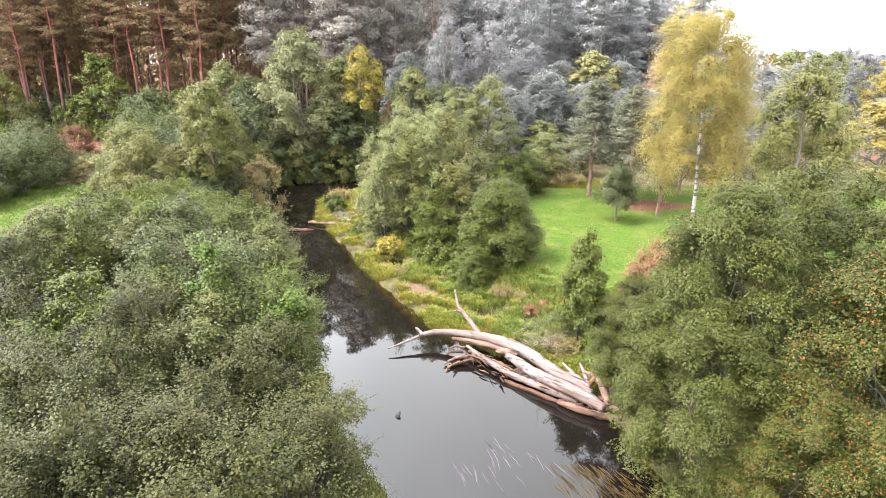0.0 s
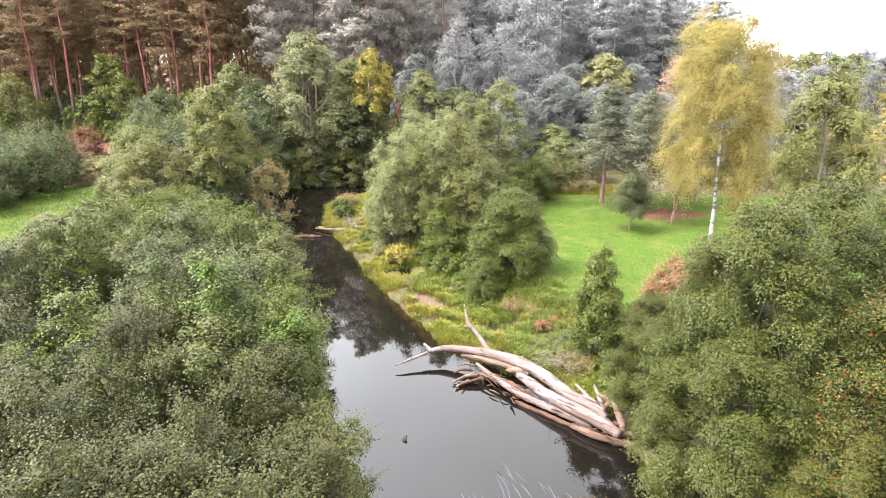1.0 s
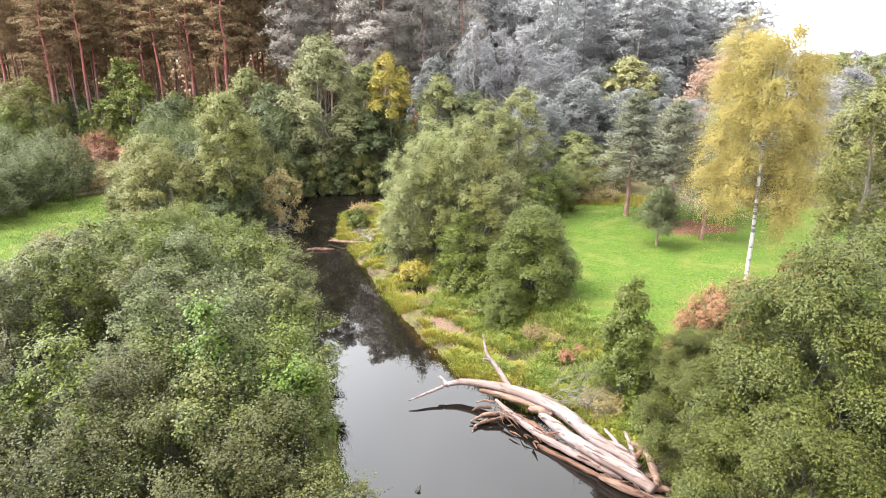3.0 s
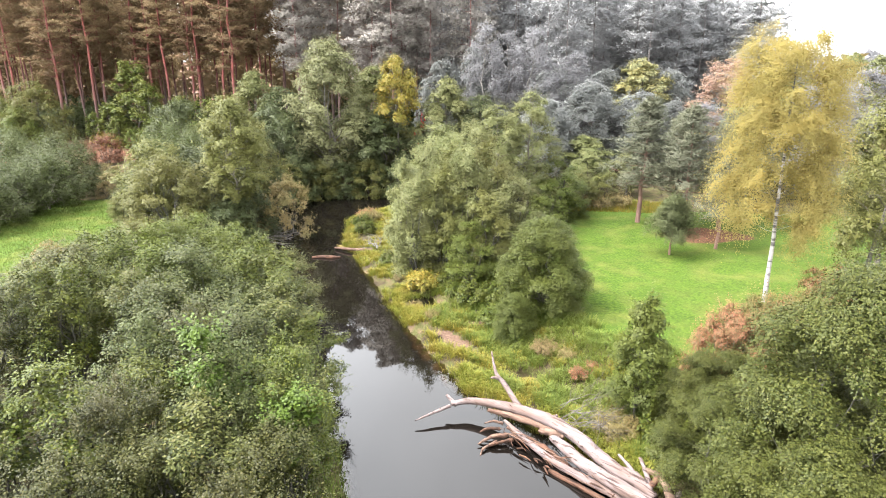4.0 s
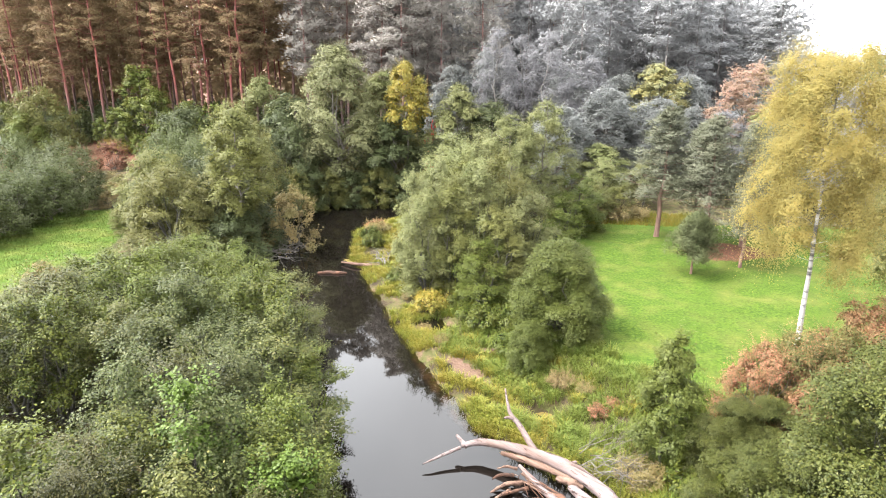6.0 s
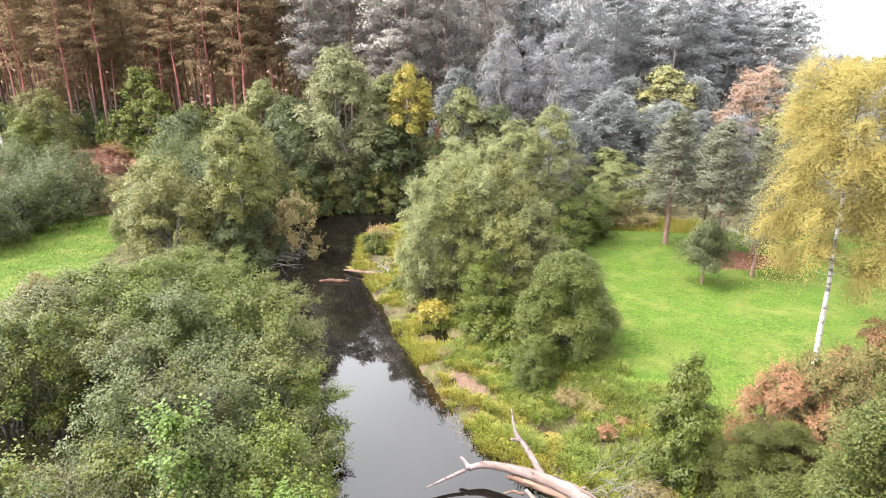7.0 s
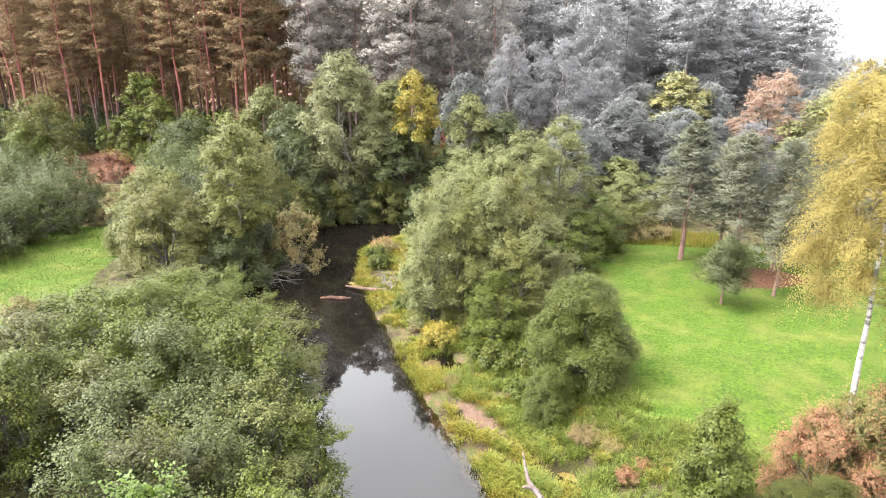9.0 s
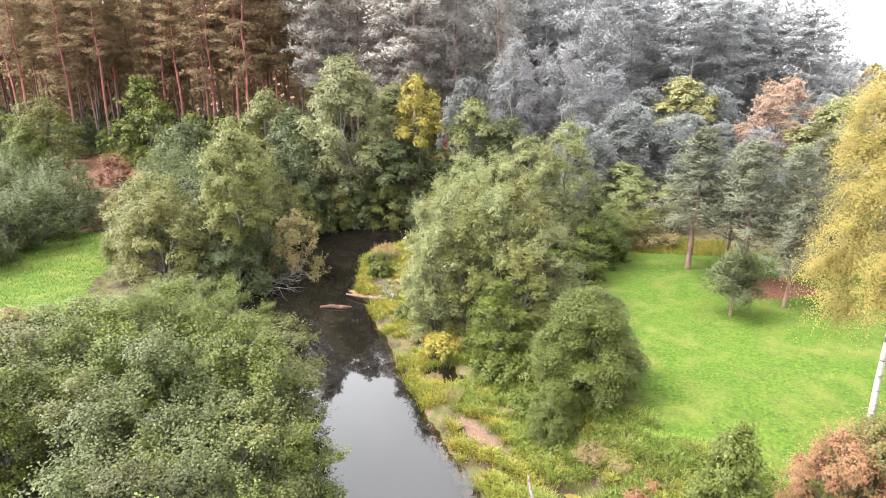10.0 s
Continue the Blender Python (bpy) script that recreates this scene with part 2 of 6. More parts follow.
def wood_material(name, low, high, stain):
    """Barkless wood: long grain along the trunk, cracks, and blotches of stain."""
    m, n, l, p = material(name)
    turn = (0, 0, radians(-38))
    grain = noise_tex(n, l, 9.0, 8.0, stretch=(9, 1, 1), turn=turn)
    crack = noise_tex(n, l, 14.0, 4.0, stretch=(14, 1, 1), turn=turn)
    blot = noise_tex(n, l, 1.6, 6.0, stretch=(2.5, 1, 1), turn=turn)
    r = ramp(n, [(0.32, low), (0.62, high)])
    l.new(grain.outputs["Fac"], r.inputs[0])
    cut = ramp(n, [(0.36, (0.25, 0.2, 0.18)), (0.44, (1, 1, 1))])
    l.new(crack.outputs["Fac"], cut.inputs[0])
    base = mix_rgb(n, l, 1.0, r.outputs[0], cut.outputs[0], 'MULTIPLY')
    amount = ramp(n, [(0.46, (0, 0, 0)), (0.62, (1, 1, 1))])
    l.new(blot.outputs["Fac"], amount.inputs[0])
    l.new(mix_rgb(n, l, amount.outputs[0], base, mix_rgb(n, l, 0.65, base, stain)), p.inputs["Base Color"])
    p.inputs["Roughness"].default_value = 0.8
    p.inputs["Specular IOR Level"].default_value = 0.2
    b = n.new("ShaderNodeBump")
    b.inputs["Strength"].default_value, b.inputs["Distance"].default_value = 0.9, 0.025
    l.new(grain.outputs["Fac"], b.inputs["Height"])
    l.new(b.outputs[0], p.inputs["Normal"])
    return m


WOOD = wood_material("wood_weathered", (0.080, 0.058, 0.054), (0.142, 0.112, 0.108), (0.085, 0.054, 0.042))
WOOD_TAN = wood_material("wood_tan", (0.068, 0.040, 0.029), (0.135, 0.086, 0.064), (0.058, 0.030, 0.020))
WOOD_BARK = wood_material("wood_bark", (0.022, 0.011, 0.007), (0.085, 0.042, 0.026), (0.024, 0.014, 0.010))
ALGAE = bark_material("algae", (0.06, 0.048, 0.008), (0.145, 0.096, 0.010), 5.0, (1, 1, 1), 0.3)


def birch_material():
    m, n, l, p = material("bark_birch")
    t1 = noise_tex(n, l, 2.2, 5.0, stretch=(2.0, 2.0, 0.35))
    r = ramp(n, [(0.40, (0.05, 0.045, 0.04)), (0.46, (0.27, 0.255, 0.245)), (0.8, (0.40, 0.385, 0.378))])
    co = n.new("ShaderNodeTexCoord")
    xyz = n.new("ShaderNodeSeparateXYZ")
    l.new(co.outputs["Object"], xyz.inputs[0])
    mr = n.new("ShaderNodeMapRange")   # more dark bands on the upper trunk
    for slot, v in (("From Min", 2.2), ("From Max", 6.5), ("To Min", -0.02), ("To Max", 0.12)):
        mr.inputs[slot].default_value = v
    l.new(xyz.outputs["Z"], mr.inputs["Value"])
    less = n.new("ShaderNodeMath")
    less.operation = 'SUBTRACT'
    l.new(t1.outputs["Fac"], less.inputs[0])
    l.new(mr.outputs[0], less.inputs[1])
    l.new(less.outputs[0], r.inputs[0])
    t2 = noise_tex(n, l, 1.2, 4.0)
    l.new(mix_rgb(n, l, t2.outputs["Fac"], r.outputs[0], mix_rgb(n, l, 0.4, r.outputs[0], (0.7, 0.66, 0.6), 'MULTIPLY')), p.inputs["Base Color"])
    p.inputs["Roughness"].default_value = 0.6
    return m


BIRCH_BARK = birch_material()


def ground_material():
    m, n, l, p = material("ground_cover")
    fine = noise_tex(n, l, 9.0, 8.0)
    mid = noise_tex(n, l, 0.7, 5.0)
    broad = noise_tex(n, l, 0.16, 3.0)
    lawn = ramp(n, [(0.28, (0.018, 0.037, 0.004)), (0.5, (0.034, 0.061, 0.0055)), (0.7, (0.057, 0.082, 0.0095))])
    l.new(fine.outputs["Fac"], lawn.inputs[0])
    dry = ramp(n, [(0.45, (0, 0, 0)), (0.7, (1, 1, 1))])
    l.new(mid.outputs["Fac"], dry.inputs[0])
    dry_amt = n.new("ShaderNodeMath")
    dry_amt.operation = 'MULTIPLY'
    l.new(dry.outputs[0], dry_amt.inputs[0])
    l.new(broad.outputs["Fac"], dry_amt.inputs[1])
    lawn_c = mix_rgb(n, l, dry_amt.outputs[0], lawn.outputs[0], (0.088, 0.085, 0.022))
    tuft = noise_tex(n, l, 2.6, 6.0)
    shade = ramp(n, [(0.34, (0.85, 0.87, 0.88)), (0.54, (1.02, 1.01, 1.0)), (0.7, (1.12, 1.08, 1.05))])
    l.new(tuft.outputs["Fac"], shade.inputs[0])
    lawn_c = mix_rgb(n, l, 1.0, lawn_c, shade.outputs[0], 'MULTIPLY')
    rough = ramp(n, [(0.34, (0.02, 0.014, 0.009)), (0.45, (0.04, 0.03, 0.016)), (0.54, (0.042, 0.044, 0.013)), (0.66, (0.072, 0.048, 0.03))])
    patchy = noise_tex(n, l, 1.6, 6.0)
    l.new(patchy.outputs["Fac"], rough.inputs[0])
    litter = ramp(n, [(0.3, (0.03, 0.018, 0.010)), (0.6, (0.10, 0.044, 0.026)), (0.8, (0.16, 0.072, 0.045))])
    l.new(fine.outputs["Fac"], litter.inputs[0])
    sand = ramp(n, [(0.3, (0.060, 0.036, 0.025)), (0.7, (0.098, 0.063, 0.045))])
    l.new(fine.outputs["Fac"], sand.inputs[0])
    col = rough.outputs[0]
    for key, c in (("lawn", lawn_c), ("litter", litter.outputs[0]), ("sand", sand.outputs[0])):
        at = n.new("ShaderNodeAttribute")
        at.attribute_name = key
        add = n.new("ShaderNodeMath")
        add.operation = 'ADD'
        l.new(at.outputs["Fac"], add.inputs[0])
        l.new(mid.outputs["Fac"], add.inputs[1])
        edge = n.new("ShaderNodeMapRange")
        edge.inputs["From Min"].default_value, edge.inputs["From Max"].default_value = 0.92, 1.08
        l.new(add.outputs[0], edge.inputs["Value"])
        col = mix_rgb(n, l, edge.outputs[0], col, c)
    l.new(col, p.inputs["Base Color"])
    p.inputs["Roughness"].default_value = 0.95
    p.inputs["Specular IOR Level"].default_value = 0.12
    b = n.new("ShaderNodeBump")
    b.inputs["Strength"].default_value, b.inputs["Distance"].default_value = 0.9, 0.10
    l.new(fine.outputs["Fac"], b.inputs["Height"])
    l.new(b.outputs[0], p.inputs["Normal"])
    return m


GROUND = ground_material()


def water_material():
    """Dark peaty water: clear over the shallows, opaque over the deep; it mirrors by Fresnel."""
    m, n, l, p = material("water")
    n.remove(p)
    deep = n.new("ShaderNodeBsdfDiffuse")
    deep.inputs["Color"].default_value = (0.004, 0.0032, 0.0026, 1)
    clear = n.new("ShaderNodeBsdfTransparent")
    clear.inputs["Color"].default_value = (0.55, 0.51, 0.41, 1)
    at = n.new("ShaderNodeAttribute")
    at.attribute_name = "depth"
    mr = n.new("ShaderNodeMapRange")
    mr.inputs["From Min"].default_value, mr.inputs["From Max"].default_value = 0.04, 0.30
    mr.interpolation_type = 'SMOOTHSTEP'
    l.new(at.outputs["Fac"], mr.inputs["Value"])
    body = n.new("ShaderNodeMixShader")
    l.new(mr.outputs[0], body.inputs[0])
    l.new(clear.outputs[0], body.inputs[1])
    l.new(deep.outputs[0], body.inputs[2])
    gl = n.new("ShaderNodeBsdfGlossy")
    gl.inputs["Roughness"].default_value = 0.02
    ripple = noise_tex(n, l, 1.1, 3.0, stretch=(1.0, 2.5, 1.0))
    b = n.new("ShaderNodeBump")
    b.inputs["Strength"].default_value, b.inputs["Distance"].default_value = 0.05, 0.05
    l.new(ripple.outputs["Fac"], b.inputs["Height"])
    fr = n.new("ShaderNodeFresnel")
    fr.inputs["IOR"].default_value = 1.5
    for t in (gl, fr):
        l.new(b.outputs[0], t.inputs["Normal"])
    ms = n.new("ShaderNodeMixShader")
    l.new(fr.outputs[0], ms.inputs[0])
    l.new(body.outputs[0], ms.inputs[1])
    l.new(gl.outputs[0], ms.inputs[2])
    l.new(ms.outputs[0], n["Material Output"].inputs["Surface"])
    return m


WATER = water_material()


# ---- mesh helpers ----
def mesh_of(name, verts, faces, mat, smooth=False, normals=None):
    """A mesh from an (n, 3) array and an (m, k) array of faces with k corners each; normals, if given, one a vertex."""
    me = bpy.data.meshes.new(name)
    verts, faces = np.asarray(verts, np.float32), np.asarray(faces, np.int32)
    k = faces.shape[1]
    me.vertices.add(len(verts))
    me.vertices.foreach_set("co", verts.ravel())
    me.loops.add(faces.size)
    me.loops.foreach_set("vertex_index", faces.ravel())
    me.polygons.add(len(faces))
    me.polygons.foreach_set("loop_start", np.arange(0, faces.size, k, dtype=np.int32))
    me.update(calc_edges=True)
    me.polygons.foreach_set("use_smooth", np.full(len(faces), smooth or normals is not None))
    if normals is not None:
        at = me.attributes.new("custom_normal", 'FLOAT_VECTOR', 'POINT')
        at.data.foreach_set("vector", np.asarray(normals, np.float32).ravel())
    me.materials.append(mat)
    return me


def part(name, me, parent, label=""):
    ob = new(name, me)
    ob.parent = parent
    if label:
        ob["label"] = label
    return ob


def unit(v):
    return v / np.maximum(np.linalg.norm(v, axis=-1, keepdims=True), 1e-9)


def tube(points, radii, sides=6, rough=0.0, rng=None):
    """A tapered tube along points: vertices and quads, open at both ends."""
    p = np.asarray(points, float)
    r = np.asarray(radii, float)
    d = unit(np.gradient(p, axis=0))
    side = unit(np.cross(d, (0.3, 0.2, 1.0) if abs(d[0, 2]) < 0.8 else (1.0, 0.1, 0.0)))
    up = np.cross(side, d)
    a = np.linspace(0, 2 * np.pi, sides, endpoint=False)
    rr = r[:, None] * np.ones(sides)
    if rough:
        rr = rr * (1 + rough * rng.normal(0, 1, rr.shape))
    v = p[:, None] + rr[..., None] * (np.cos(a)[None, :, None] * side[:, None] + np.sin(a)[None, :, None] * up[:, None])
    v = v.reshape(-1, 3)
    n = len(p)
    i, j = np.meshgrid(np.arange(n - 1), np.arange(sides), indexing="ij")
    q = np.stack([i * sides + j, i * sides + (j + 1) % sides, (i + 1) * sides + (j + 1) % sides, (i + 1) * sides + j], -1).reshape(-1, 4)
    return v, q


def joined(pieces):
    vs, fs, at = [], [], 0
    for v, f in pieces:
        vs.append(v)
        fs.append(f + at)
        at += len(v)
    return np.vstack(vs), np.vstack(fs)


def bend(a, b, rng, n=5, sag=0.0, wander=0.06):
    """Points of a limb from a to b, a little crooked."""
    a, b = np.asarray(a, float), np.asarray(b, float)
    t = np.linspace(0, 1, n)[:, None]
    size = np.linalg.norm(b - a)
    off = rng.normal(0, wander * size, (n, 3)) * np.sin(t * np.pi)
    out = a + (b - a) * t + off
    out[:, 2] += sag * size * np.sin(t[:, 0] * np.pi)
    return out


def crown_lobes(rng, R, H, z0, n, profile, size):
    """Lobes of a crown: centres and radii, spread over height and round the axis."""
    out = []
    for k in range(n):
        u = (k + rng.uniform(0.1, 0.9)) / n
        lr = R * rng.uniform(*size)
        reach = max(profile(u) * R - lr * 0.75, 0.0) * rng.uniform(0.75, 1.08)
        ang = k * 2.39996 + rng.uniform(-0.4, 0.4)
        z = z0 + lr * 0.5 + u * (H - z0 - lr * 1.25)
        out.append((reach * math.cos(ang), reach * math.sin(ang), z, lr))
    return np.array(out)


def weeping_crown(name, rng, lobes, mat, twigs, per_twig, twig_len, leaf, up, droop, inner=0.5, round_off=0.7, sprays=13):
    """Leaves on short twigs. Every lobe carries sprays, every spray its twigs; the leaves of a spray face the same way."""
    nl = len(lobes)
    lc, lr = np.repeat(lobes[:, :3], sprays, 0), np.repeat(lobes[:, 3], sprays)
    out = unit(lc * (1, 1, 0) + 1e-6)
    sd = unit(rng.normal(0, 1, (nl * sprays, 3)) + out * 0.6 + np.array((0, 0, 0.45)))
    sc = lc + sd * (lr * rng.uniform(inner, 1.0, len(lr)))[:, None] * (1, 1, 0.85)
    sr = lr * rng.uniform(0.24, 0.46, len(lr))
    w = sr ** 2
    which = rng.choice(len(sc), twigs, p=w / w.sum())
    d0 = sd[which]
    dd = unit(rng.normal(0, 1, (twigs, 3)) + d0 * 0.7 + np.array((0, 0, 0.4)))
    start = sc[which] + dd * (sr[which] * rng.uniform(0.25, 0.95, twigs))[:, None] * (1, 1, 0.8)
    tdir = unit(dd * 0.6 + d0 * 0.4 + rng.normal(0, 0.25, (twigs, 3)) + np.array((0, 0, up - droop)))
    tl = twig_len * rng.uniform(0.3, 0.9, twigs)
    shoot = rng.uniform(0, 1, twigs) < 0.14
    tl[shoot] *= 2.0
    tdir[shoot] = unit(tdir[shoot] + np.array((0, 0, 1.1 - 2.2 * droop)))
    s = (np.arange(per_twig) + 0.5) / per_twig
    pos = start[:, None] + tdir[:, None] * (s[None, :, None] * tl[:, None, None])
    pos[..., 2] -= (droop * 0.6 * (s[None] ** 2) * tl[:, None])
    pos += rng.normal(0, 0.02 + 0.03 * twig_len, pos.shape)
    n = twigs * per_twig
    pos = pos.reshape(-1, 3)
    normal = unit(rng.normal(0, 0.24, (n, 3)) + np.array((0, 0, 0.55)) + np.repeat(dd * 0.6 + d0 * 0.4, per_twig, 0))
    axis = np.repeat(tdir, per_twig, 0) * 0.5 + rng.normal(0, 0.6, (n, 3)) + np.array((0, 0, -0.2 - droop * 0.6))
    axis = unit(axis - normal * (axis * normal).sum(1, keepdims=True) * 0.85)
    size = rng.uniform(0.7, 1.25, n)
    # oversized leaves deep inside the lobes, added to block light and darken the gaps
    m = int(0.09 * n)
    k = rng.choice(nl, m, p=lobes[:, 3] ** 2 / (lobes[:, 3] ** 2).sum())
    deep = unit(rng.normal(0, 1, (m, 3))) * (lobes[k, 3] * rng.uniform(0, 0.5, m) ** 0.6)[:, None] * (1, 1, 0.85)
    pos = np.vstack([pos, lobes[k, :3] + deep])
    normal = np.vstack([normal, unit(rng.normal(0, 0.5, (m, 3)) + np.array((0, 0, 0.8)))])
    axis = np.vstack([axis, unit(rng.normal(0, 1, (m, 3)) * (1, 1, 0.4))])
    size = np.concatenate([size, np.full(m, 2.2)])
    outward = np.vstack([np.repeat(unit(d0 * 0.8 + dd * 0.5 + np.array((0, 0, 0.25))), per_twig, 0), unit(deep + np.array((0, 0, 0.3)))])
    keep = pos[:, 2] > 0.03
    b, a = pos[keep], axis[keep]
    s = unit(np.cross(a, normal[keep])) * (leaf[1] * size[keep])[:, None] * 0.5
    v = np.stack([b - s, b + s, b + a * (leaf[0] * size[keep])[:, None]], 1)
    # the blades of a spray turn their upper side outwards and shade as one soft surface
    face = unit(np.cross(v[:, 1] - v[:, 0], v[:, 2] - v[:, 0]))
    away = unit(normal[keep] * 0.4 + outward[keep])
    turned = (face * away).sum(1) < 0
    v[turned] = v[turned][:, (1, 0, 2)]
    face[turned] *= -1
    shade = np.repeat(unit(face * (1 - round_off) + away * round_off), 3, 0)
    return mesh_of(name, v.reshape(-1, 3), np.arange(3 * len(v), dtype=np.int32).reshape(-1, 3), mat, normals=shade)


def spray_crown(name, rng, lobes, mat, count, leaf, sprays=12, cap=(0.30, 0.52), tilt=0.6, arch=0.45, squash=0.9, reach=(0.72, 1.04), shoots=0.14, shoot_len=0.5, rise=0.8, jitter=0.38, round_off=0.2, core=0.16, core_size=2.3, low=0.45, tri=False):
    """Leaves in shallow tiers: every lobe carries arched sprays like small roofs, open underneath, with shoots that
    stand out of them and oversized leaves inside, added to block light.
    """
    nl = len(lobes)
    lc, lr = np.repeat(lobes[:, :3], sprays, 0), np.repeat(lobes[:, 3], sprays)
    out = unit(lc * (1, 1, 0) + 1e-6)
    sd = unit(rng.normal(0, 1, (nl * sprays, 3)) + out * 0.7 + np.array((0, 0, 0.55)))
    sc = lc + sd * (lr * rng.uniform(*reach, len(lr)))[:, None] * (1, 1, squash)
    sr = lr * rng.uniform(*cap, len(lr))
    sn = unit(sd * tilt + np.array((0, 0, 1.0)) + rng.normal(0, 0.12, sd.shape))
    e1 = unit(np.cross(sn, rng.normal(0, 1, sn.shape)))
    e2 = np.cross(sn, e1)
    wave = rng.uniform(0, 6.28, (len(sc), 2))
    w = sr ** 2 * (low + (1 - low) * np.clip(sc[:, 2] / (sc[:, 2].max() * 0.7), 0, 1))
    n = int(count * (1 - shoots - core))
    k = rng.choice(len(sc), n, p=w / w.sum())
    th, u = rng.uniform(0, 2 * np.pi, n), np.sqrt(rng.uniform(0, 1, n))
    rim = 1 + 0.28 * np.sin(3 * th + wave[k, 0]) + 0.2 * np.sin(5 * th + wave[k, 1])
    rad = e1[k] * np.cos(th)[:, None] + e2[k] * np.sin(th)[:, None]
    rho = (sr[k] * u * rim)[:, None]
    pos = sc[k] + rad * rho + sn[k] * (sr[k][:, None] * (0.18 - arch * (u * u)[:, None]) + rng.normal(0, 0.035, (n, 1)))
    normal = unit(sn[k] + rad * (0.55 * u)[:, None] + rng.normal(0, jitter, (n, 3)))
    axis = rad * 0.8 + rng.normal(0, 0.5, (n, 3)) - np.array((0, 0, 0.25))
    size = rng.uniform(0.65, 1.25, n)
    away = unit(sn[k] + rad * (0.5 * u)[:, None])
    # shoots
    ns = max(1, int(count * shoots / 9))
    j = rng.choice(len(sc), ns, p=w / w.sum())
    dirn = unit(sd[j] * 0.7 + rng.normal(0, 0.35, (ns, 3)) + np.array((0, 0, rise)))
    ln = shoot_len * rng.uniform(0.4, 1.25, ns)
    root = sc[j] + (e1[j] * rng.normal(0, 0.5, (ns, 1)) + e2[j] * rng.normal(0, 0.5, (ns, 1))) * sr[j][:, None]
    t = (np.arange(9) + 0.5) / 9
    p2 = (root[:, None] + dirn[:, None] * (t[None, :, None] * ln[:, None, None])).reshape(-1, 3) + rng.normal(0, 0.025, (ns * 9, 3))
    d9 = np.repeat(dirn, 9, 0)
    a2 = unit(rng.normal(0, 1, p2.shape) * (1, 1, 0.5) + d9 * 0.4)
    n2 = unit(rng.normal(0, 0.4, p2.shape) + np.array((0, 0, 0.9)) + d9 * 0.2)
    # oversized leaves inside, added as an opaque core so that gaps stay dark
    m = int(count * core)
    c = rng.choice(nl, m, p=lobes[:, 3] ** 2 / (lobes[:, 3] ** 2).sum())
    p3 = lobes[c, :3] + unit(rng.normal(0, 1, (m, 3))) * (lobes[c, 3] * rng.uniform(0.15, 0.66, m))[:, None] * (1, 1, squash)
    n3 = unit(rng.normal(0, 0.5, (m, 3)) + np.array((0, 0, 0.7)))
    a3 = unit(rng.normal(0, 1, (m, 3)) * (1, 1, 0.5))
    pos, normal, axis = np.vstack([pos, p2, p3]), np.vstack([normal, n2, n3]), np.vstack([axis, a2, a3])
    away = np.vstack([away, unit(d9 + np.array((0, 0, 0.8))), n3])
    size = np.concatenate([size, rng.uniform(0.7, 1.15, len(p2)), np.full(m, core_size)])
    axis = unit(axis - normal * (axis * normal).sum(1, keepdims=True) * 0.9)
    keep = pos[:, 2] > 0.05
    b, a, nm, away, L, W = pos[keep], axis[keep], normal[keep], away[keep], (leaf[0] * size[keep])[:, None], (leaf[1] * size[keep])[:, None]
    side = unit(np.cross(a, nm))
    side *= np.where((np.cross(side, a) * away).sum(1, keepdims=True) < 0, -1, 1)
    nm = np.cross(side, a)
    if tri:
        v = np.stack([b - side * W * 0.5, b + side * W * 0.5, b + a * L], 1)
    else:
        mid = b + a * L * 0.42 + nm * W * 0.12
        v = np.stack([b, mid + side * W * 0.5, b + a * L, mid - side * W * 0.5], 1)
    q = v.shape[1]
    shade = np.repeat(unit(nm * (1 - round_off) + away * round_off), q, 0)
    return mesh_of(name, v.reshape(-1, 3), np.arange(q * len(v), dtype=np.int32).reshape(-1, q), mat, normals=shade)


def stems_mesh(name, rng, lobes, mat, girth, trunks=1, spread=0.0, fork=0.35, height=None, lean=(0, 0), shoots=3, limb=0.55, wander=0.02):
    """Trunk or trunks with limbs that run into every lobe and split there."""
    pieces = []
    H = height or (lobes[:, 2] + lobes[:, 3]).max() * 0.72
    axes = []
    for k in range(trunks):
        ang = k * 2.39996
        foot = np.array((0.16 * spread * math.cos(ang), 0.16 * spread * math.sin(ang), -0.15))
        top = np.array((spread * math.cos(ang) + lean[0], spread * math.sin(ang) + lean[1], H * rng.uniform(0.85, 1.0) if trunks > 1 else H))
        pts = bend(foot, top, rng, 9, wander=wander + 0.015 * (trunks > 1))
        g = girth * (1.0 if trunks == 1 else rng.uniform(0.6, 1.0))
        rad = g * (1 - np.linspace(0, 1, 9) ** 0.8 * 0.88)
        rad[0] *= 1.35
        pieces.append(tube(pts, rad, 8))
        axes.append((pts, rad))
    for x, y, z, lr in lobes:
        pts, rad = axes[int(np.argmin([np.linalg.norm(p[-1][:2] - (x, y)) + rng.uniform(0, 0.3) for p, _ in axes]))]
        reach = math.hypot(x - pts[0, 0], y - pts[0, 1])
        zf = np.clip(z - lr * 0.2 - reach * fork * 1.6, 0.12 * H, H * 0.9)
        foot = [np.interp(zf, pts[:, 2], pts[:, i]) for i in range(3)]
        pts2 = bend(foot, (x, y, z), rng, 5, 0.05)
        r0 = max(np.interp(zf, pts[:, 2], rad) * limb, girth * 0.07)
        pieces.append(tube(pts2, np.linspace(r0, r0 * 0.4, 5), 5))
        for _ in range(shoots):
            d = unit(rng.normal(0, 1, 3) + np.array((0, 0, 0.6)))
            pieces.append(tube(bend((x, y, z), np.array((x, y, z)) + d * lr * 0.95, rng, 4), np.linspace(r0 * 0.4, r0 * 0.1, 4), 4))
    v, f = joined(pieces)
    return mesh_of(name, v, f, mat, True)


